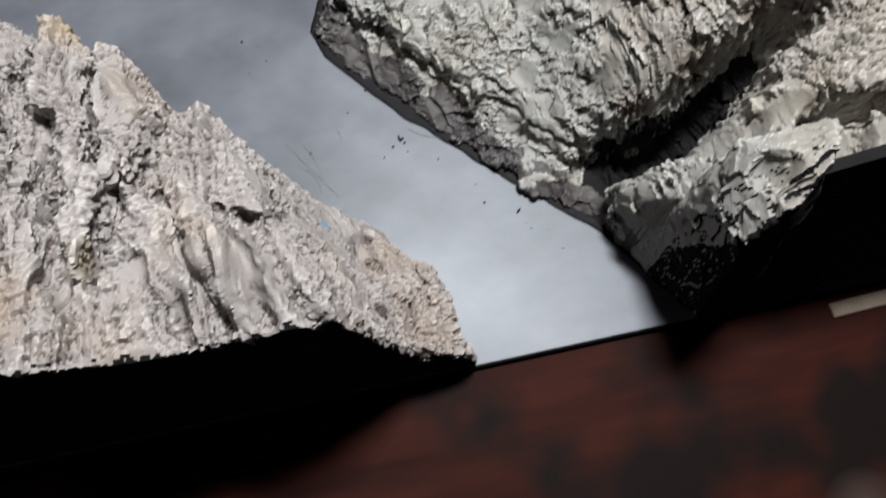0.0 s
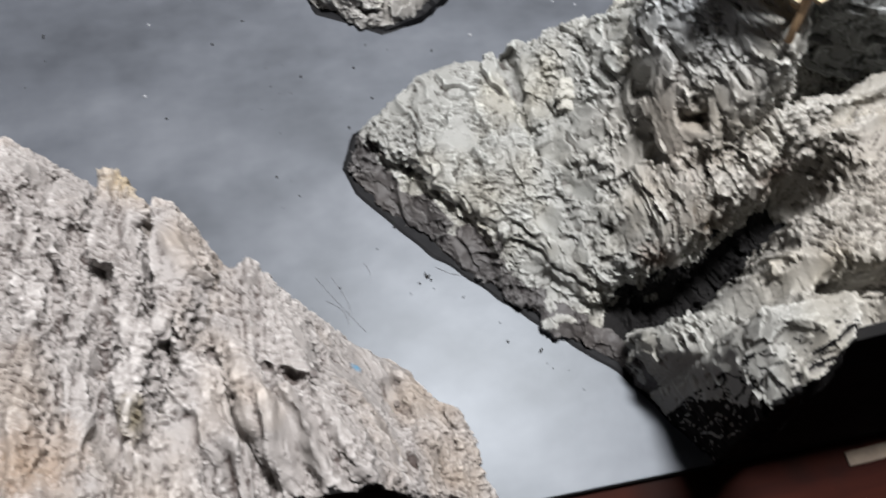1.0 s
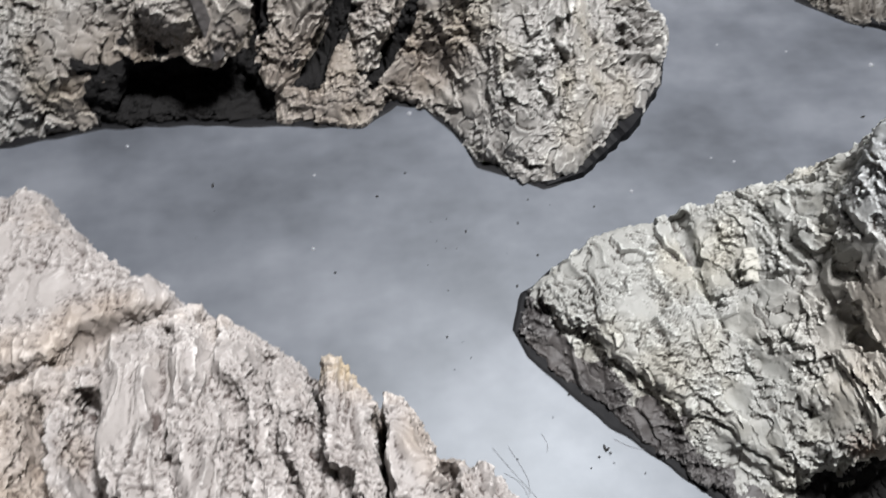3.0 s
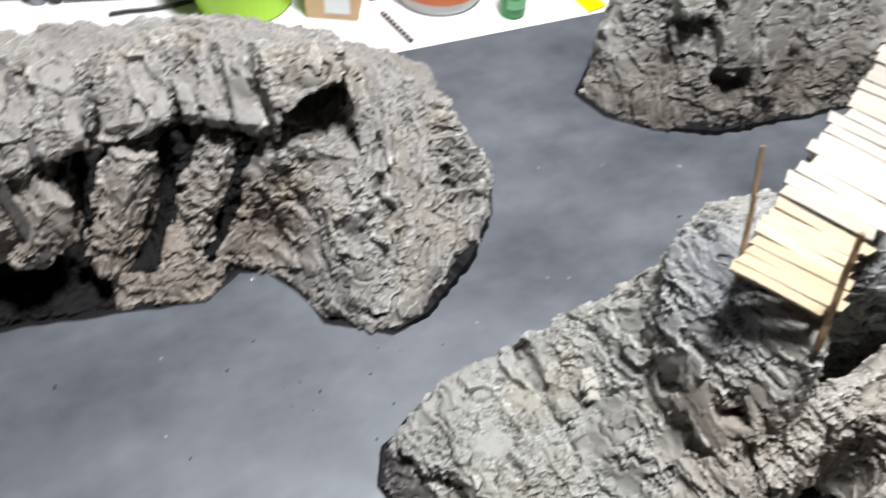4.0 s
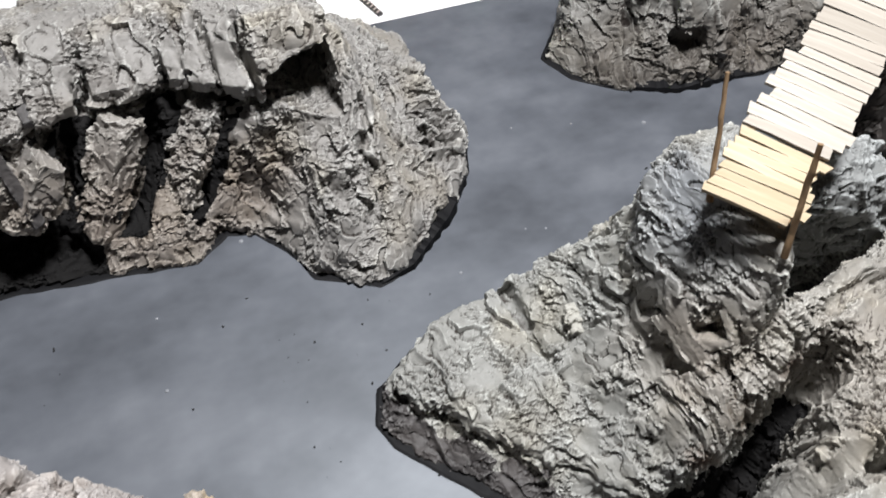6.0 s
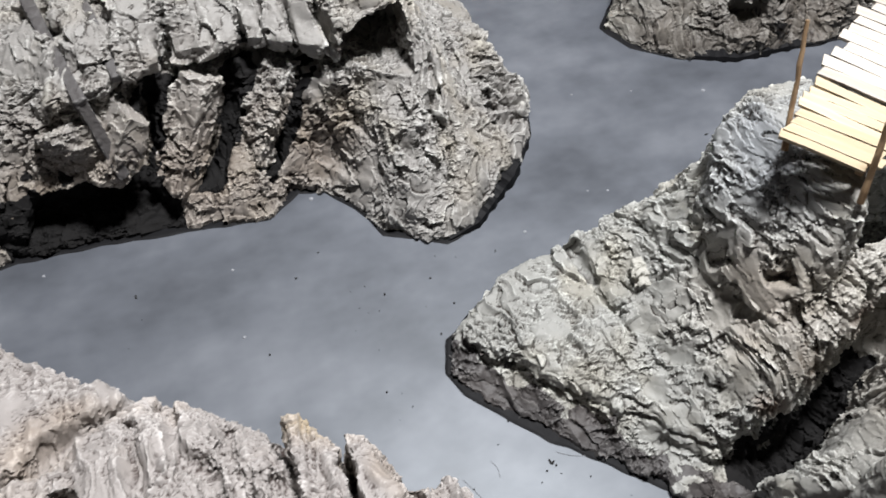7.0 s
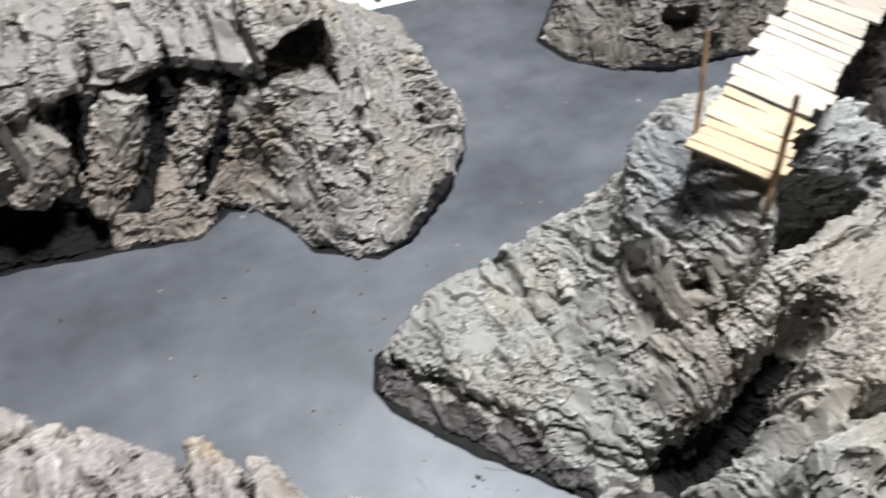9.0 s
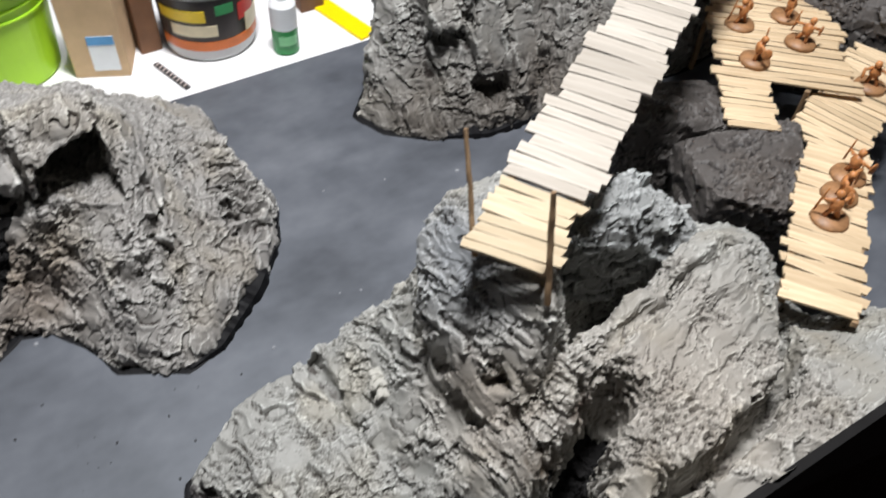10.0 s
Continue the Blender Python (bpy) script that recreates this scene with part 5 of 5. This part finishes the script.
def figure(x, y, z, turn, seed, scale=1.0):
    """A plain painted gaming figure on a round base: one mesh."""
    rnd = random.Random(seed)
    bm = bm_lathe([(0.0, 0.0), (0.0118, 0.0), (0.0108, 0.0032), (0.0, 0.0034)], 24)

    def blob(c, r):
        out = bmesh.ops.create_icosphere(bm, subdivisions=2, radius=1.0)["verts"]
        for v in out:
            k = 1 + 0.14 * noise.noise(v.co * 2.3 + Vector((seed, 0, 0)))
            v.co = Vector((c[0] + v.co.x * r[0] * k, c[1] + v.co.y * r[1] * k, c[2] + v.co.z * r[2] * k))

    def limb(p, q, r):
        b2 = bm_stick(p, q, r, r * 0.7, 6, 0.0002, 3, seed)
        me = bpy.data.meshes.new("limb")
        b2.to_mesh(me)
        b2.free()
        bm.from_mesh(me)
        bpy.data.meshes.remove(me)

    lean = rnd.uniform(-0.003, 0.003)
    blob((lean, 0, 0.0135), (0.0042, 0.0034, 0.0055))
    blob((lean * 1.6, -0.0012, 0.0205), (0.0026, 0.0027, 0.003))
    limb((-0.0035, 0.001, 0.003), (lean - 0.001, 0, 0.0115), 0.0017)
    limb((0.004, -0.001, 0.003), (lean + 0.001, 0, 0.0115), 0.0017)
    limb((lean + 0.003, 0, 0.0165), (0.0095, -0.003, 0.013 + rnd.uniform(0, 0.006)), 0.0014)
    limb((lean - 0.003, 0, 0.0165), (-0.0085, -0.004, 0.012 + rnd.uniform(0, 0.006)), 0.0014)
    limb((0.0105, -0.0035, 0.006), (0.0085, -0.0025, 0.024), 0.0008)
    blob((-0.0095, -0.005, 0.0135), (0.001, 0.0038, 0.0045))
    me = bpy.data.meshes.new("gaming_figure")
    bm.to_mesh(me)
    bm.free()
    me.materials.append(CLAY)
    me.materials.append(CLAY_BASE)
    for f in me.polygons:
        f.use_smooth = True
        if f.center.z < 0.0034:
            f.material_index = 1
    ob = new("gaming_figure", me)
    ob.matrix_world = pose(x, y, z, 0, 0, turn) @ Matrix.Scale(scale, 4)
    return tagged(ob, "small orange-brown painted gaming figure on a round base", "figure", "gaming figures")


for k, (x, y, z) in enumerate(((0.548, 0.094, 0.086), (0.604, 0.093, 0.086), (0.577, 0.139, 0.086), (0.625, 0.128, 0.086), (0.622, 0.028, 0.0765), (0.478, -0.052, 0.0862), (0.505, -0.040, 0.0825), (0.448, -0.066, 0.090))):
    figure(x, y, z, 40 + 67 * k, k + 3, 1.15)

# ---- things on the white desk ----
LIME = simple("lime_green_plastic", (0.42, 0.74, 0.03), 0.4, vary=0.05, scale=30)
bucket = empty("plastic_bucket", 0.02, 0.515, -BOARD_T)
tagged(bucket, "lime green plastic bucket standing on the white desk", "bucket")
bucket_body = part("body", bm_lathe([(0.0, -0.006), (0.045, -0.006), (0.047, -0.003), (0.056, 0.10), (0.0545, 0.10), (0.0455, 0.0), (0.0, 0.0)], 48, 0.02, 0.515), LIME, bucket, smooth=False)
part("rim", bm_lathe([(0.0555, 0.093), (0.060, 0.094), (0.060, 0.102), (0.0545, 0.102), (0.0545, 0.093), (0.0555, 0.093)], 48, 0.02, 0.515), LIME, bucket_body)

for z in (0.068, 0.078):
    r = 0.047 + 0.009 * (z + 0.003) / 0.103
    part("rib", bm_lathe([(r - 0.001, z - 0.0016), (r + 0.0016, z - 0.0008), (r + 0.0016, z + 0.0008), (r - 0.001, z + 0.0016)], 48, 0.02, 0.515), LIME, bucket_body)

CARD = simple("brown_cardboard", (0.60, 0.42, 0.25), 0.8, vary=0.1, scale=40)
LABEL_WHITE = simple("white_paper_label", (0.8, 0.82, 0.84), 0.7, vary=0.04)
LABEL_BLUE = simple("blue_print", (0.12, 0.35, 0.65), 0.7)
box = empty("cardboard_box", 0.10, 0.475, -BOARD_T, -24)
tagged(box, "brown cardboard box with a white and blue label", "box")


def on(parent, bm):
    bm.transform(parent.matrix_world)
    return bm


part("carton", on(box, bm_box(-0.025, 0.025, -0.02, 0.03, 0, 0.10, 0.001)), CARD, box)
box_label = part("label", on(box, bm_box(-0.006, 0.018, -0.0206, -0.0202, 0.008, 0.045)), LABEL_WHITE, box, "white paper label")
part("label_band", on(box, bm_box(-0.006, 0.018, -0.0210, -0.0207, 0.036, 0.045)), LABEL_BLUE, box_label, "blue printed band")

BROWN = simple("dark_brown_card", (0.16, 0.075, 0.035), 0.7, vary=0.15, scale=50)
for x0, x1, y0, y1, h in ((0.1345, 0.1555, 0.474, 0.545, 0.07), (0.303, 0.330, 0.468, 0.52, 0.04)):
    small = empty("small_carton", (x0 + x1) / 2, (y0 + y1) / 2, -BOARD_T)
    tagged(small, "small dark brown carton standing on the desk", "carton", "small cartons on the desk")
    shell = part("carton", bm_box(x0, x1, y0, y1, -BOARD_T, h, 0.0008), BROWN, small)
    part("flap", bm_box(x0 + 0.001, x1 - 0.001, y0 + 0.001, (y0 + y1) / 2, h + 0.0002, h + 0.0010, 0.0002), BROWN, shell, "folded top flap")

TUB_BLACK = simple("dark_printed_label", (0.03, 0.022, 0.02), 0.35)
ORANGE = simple("orange_print", (0.65, 0.16, 0.03), 0.4)
YELLOW = simple("yellow_print", (0.85, 0.6, 0.03), 0.4)
GREEN = simple("green_print", (0.04, 0.3, 0.10), 0.4)
RED = simple("red_print", (0.6, 0.04, 0.03), 0.4)
CREAM = simple("cream_print", (0.75, 0.65, 0.45), 0.4)
CLEAR = simple("clear_plastic", (0.6, 0.6, 0.6), 0.15, vary=0.05)
SILVER = simple("silver_lid", (0.75, 0.75, 0.75), 0.25, 0.9, vary=0.05)
TX, TY, TR = 0.205, 0.472, 0.047
tub = empty("food_tub", TX, TY, -BOARD_T)
tagged(tub, "round plastic tub with a dark printed label", "tub")
part("body", bm_lathe([(0.0, -0.006), (TR * 0.88, -0.006), (TR * 0.93, -0.002), (TR, 0.066), (0.0, 0.066)], 56, TX, TY), CLEAR, tub, "clear plastic wall")
part("lid", bm_lathe([(0.0, 0.066), (TR * 1.05, 0.066), (TR * 1.05, 0.074), (TR * 0.98, 0.076), (0.0, 0.076)], 56, TX, TY), SILVER, tub, "silver lid")


def band(parent, name, cx, cy, r0, r1, z0, z1, a0, a1, out, material, label=""):
    """A patch of print on a tapered round wall, from angle a0 to a1 (degrees)."""
    bm = bmesh.new()
    n = max(3, round(abs(a1 - a0) / 5))
    rows = []
    for k in range(n + 1):
        a = math.radians(a0 + (a1 - a0) * k / n)
        rows.append([bm.verts.new((cx + (r + o) * math.cos(a), cy + (r + o) * math.sin(a), z)) for r, z, o in ((r0, z0, out), (r1, z1, out), (r1, z1, out - 0.0006), (r0, z0, out - 0.0006))])
    for a, b in zip(rows, rows[1:]):
        for i in range(4):
            bm.faces.new((a[i], b[i], b[(i + 1) % 4], a[(i + 1) % 4]))
    bm.faces.new(rows[0])
    bm.faces.new(rows[-1][::-1])
    bmesh.ops.recalc_face_normals(bm, faces=bm.faces)
    return part(name, bm, material, parent, label)


tub_label = band(tub, "label", TX, TY, TR * 0.945, TR * 0.995, 0.008, 0.062, 180, 360, 0.0007, TUB_BLACK, "dark printed paper label")
band(tub_label, "print_band", TX, TY, TR * 0.945, TR * 0.955, 0.008, 0.018, 185, 355, 0.0014, ORANGE, "orange printed band")
band(tub_label, "print_patch", TX, TY, TR * 0.975, TR * 0.99, 0.040, 0.052, 192, 250, 0.0014, YELLOW, "yellow printed patch")
band(tub_label, "print_patch", TX, TY, TR * 0.96, TR * 0.972, 0.024, 0.036, 206, 262, 0.0014, CREAM, "cream printed patch")
band(tub_label, "print_patch", TX, TY, TR * 0.97, TR * 0.99, 0.034, 0.052, 290, 318, 0.0014, RED, "red printed patch")
band(tub_label, "print_patch", TX, TY, TR * 0.955, TR * 0.975, 0.018, 0.038, 300, 335, 0.0014, CREAM, "cream printed patch")
band(tub_label, "print_patch", TX, TY, TR * 0.98, TR * 0.99, 0.046, 0.056, 262, 284, 0.0014, GREEN, "green printed patch")

BX, BY = 0.262, 0.418
bottle = empty("paint_bottle", BX, BY, -BOARD_T)
tagged(bottle, "small green paint bottle with a pale label and cap", "bottle")
PAINT_GREEN = simple("green_paint_in_plastic", (0.03, 0.26, 0.07), 0.25)
bottle_body = part("body", bm_lathe([(0.0, -0.006), (0.0115, -0.006), (0.013, -0.004), (0.013, 0.022), (0.0, 0.022)], 32, BX, BY), PAINT_GREEN, bottle)
part("label", bm_lathe([(0.0, 0.022), (0.0131, 0.022), (0.0131, 0.046), (0.009, 0.051), (0.0, 0.051)], 32, BX, BY), LABEL_WHITE, bottle, "pale paper label")
part("cap", bm_lathe([(0.0, 0.051), (0.0075, 0.051), (0.006, 0.068), (0.003, 0.072), (0.0, 0.072)], 24, BX, BY), LABEL_WHITE, bottle, "white cap")
band(bottle_body, "print_patch", BX, BY, 0.013, 0.013, 0.006, 0.016, 220, 300, 0.0008, simple("pale_green_print", (0.25, 0.6, 0.3), 0.5), "pale green print")

strip = empty("yellow_strip", 0.338, 0.43, -BOARD_T)
tagged(strip, "flat bright yellow plastic strip lying on the desk", "strip")
bm = bm_box(-0.011, 0.011, -0.034, 0.06, 0, 0.003, 0.0006)
bm.transform(pose(0.338, 0.43, -BOARD_T, 0, 0, 12))
part("blade", bm, simple("bright_yellow_plastic", (0.9, 0.68, 0.0), 0.4, vary=0.04), strip)

pen = empty("hobby_file", 0.15, 0.42, -BOARD_T)
tagged(pen, "thin dark ridged hobby file lying on the desk", "file")
DARK_METAL = simple("dark_grey_metal", (0.07, 0.065, 0.065), 0.4, 0.4)
bm = bm_box(-0.0028, 0.0028, -0.026, 0.026, 0, 0.003, 0.0005)
bm.transform(pose(0.147, 0.427, -BOARD_T, 0, 0, 15))
pen_handle = part("handle", bm, DARK_METAL, pen)
PALE_GREY = simple("pale_grey_plastic", (0.42, 0.36, 0.34), 0.5)
for k in range(9):
    bm = bm_box(-0.0029, 0.0029, -0.0008, 0.0008, 0.0028, 0.0036, 0.0002)
    bm.transform(pose(0.147, 0.427, -BOARD_T, 0, 0, 15) @ pose(0, -0.022 + 0.0055 * k, 0, 0, 0, 20))
    part("ridge", bm, PALE_GREY, pen_handle, "pale raised ridge")

GREY_PLASTIC = simple("grey_satin_plastic", (0.28, 0.29, 0.31), 0.35, vary=0.1, scale=15)
BLACK_PLASTIC = simple("black_plastic", (0.02, 0.02, 0.022), 0.4, vary=0.2)
case = empty("equipment_case", -0.08, 0.6, -BOARD_T, -12)
tagged(case, "low grey plastic case with a black edge frame", "case")
part("body", on(case, bm_box(-0.055, 0.075, -0.058, 0.15, 0, 0.03, 0.003, 2)), GREY_PLASTIC, case)
part("side_rail", on(case, bm_box(-0.066, -0.056, -0.06, 0.15, 0, 0.034, 0.002)), BLACK_PLASTIC, case, "black side rail")
part("side_rail", on(case, bm_box(-0.084, -0.071, -0.06, 0.15, 0, 0.034, 0.002)), GREY_PLASTIC, case, "grey side rail")
part("side_rail", on(case, bm_box(-0.16, -0.086, -0.05, 0.15, 0, 0.026, 0.002)), BLACK_PLASTIC, case, "black side panel")
part("back_rail", on(case, bm_box(-0.05, 0.07, 0.0, 0.012, 0.0301, 0.036, 0.001)), BLACK_PLASTIC, case, "black cross rail")


def bm_cable(points, r, n=8, steps=10):
    """A round cable through some points."""
    bm = bmesh.new()
    pts = [Vector(p) for p in points]
    line = []
    for k in range(len(pts) - 1):
        p0, p1, p2, p3 = pts[max(k - 1, 0)], pts[k], pts[k + 1], pts[min(k + 2, len(pts) - 1)]
        for s in range(steps):
            f = s / steps
            line.append(0.5 * ((2 * p1) + (p2 - p0) * f + (2 * p0 - 5 * p1 + 4 * p2 - p3) * f * f + (3 * p1 - p0 - 3 * p2 + p3) * f ** 3))
    line.append(pts[-1])
    rows = []
    for k, c in enumerate(line):
        t = (line[min(k + 1, len(line) - 1)] - line[max(k - 1, 0)]).normalized()
        u = t.cross(Vector((0, 0, 1))).normalized()
        v = u.cross(t)
        rows.append([bm.verts.new(c + (u * math.cos(2 * math.pi * i / n) + v * math.sin(2 * math.pi * i / n)) * r) for i in range(n)])
    for a, b in zip(rows, rows[1:]):
        for i in range(n):
            bm.faces.new((a[i], a[(i + 1) % n], b[(i + 1) % n], b[i]))
    bm.faces.new(rows[0][::-1])
    bm.faces.new(rows[-1])
    return bm


DZ = -BOARD_T + 0.0022
tagged(part("power_cable", bm_cable([(-0.106, 0.522, DZ), (-0.09, 0.522, DZ), (-0.066, 0.519, DZ), (-0.044, 0.520, DZ), (-0.025, 0.522, DZ), (0.004, 0.523, DZ), (0.03, 0.575, DZ)], 0.0022), BLACK_PLASTIC, None, smooth=True), "thin black cable lying on the white desk", "cable")
STEEL = simple("grey_steel", (0.42, 0.42, 0.44), 0.35, 0.8)
for (x0, y0), (x1, y1) in (((-0.022, 0.508), (-0.008, 0.452)), ((-0.011, 0.504), (0.0, 0.456))):
    tagged(part("craft_pick", bm_stick((x0, y0, DZ), (x1, y1, DZ), 0.0017, 0.0011, 8, 0, 4, 3), STEEL, None), "thin grey metal pick lying on the desk", "pick", "picks on the desk")

# ---- fibres stuck to the river ----
HAIR = simple("grey_fibre", (0.16, 0.16, 0.17), 0.6)
for line in (((-0.028, -0.069), (-0.019, -0.084), (-0.005, -0.106)), ((-0.024, -0.084), (-0.016, -0.091), (-0.013, -0.102)), ((0.001, -0.065), (0.003, -0.071), (0.002, -0.076)), ((0.041, -0.074), (0.050, -0.080), (0.060, -0.083)), ((-0.019, -0.070), (-0.012, -0.088), (-0.013, -0.098))):
    part("fibre", bm_cable([(x, y, 0.0003) for x, y in line], 0.00010, 5, 6), HAIR, board, "thin grey fibre")
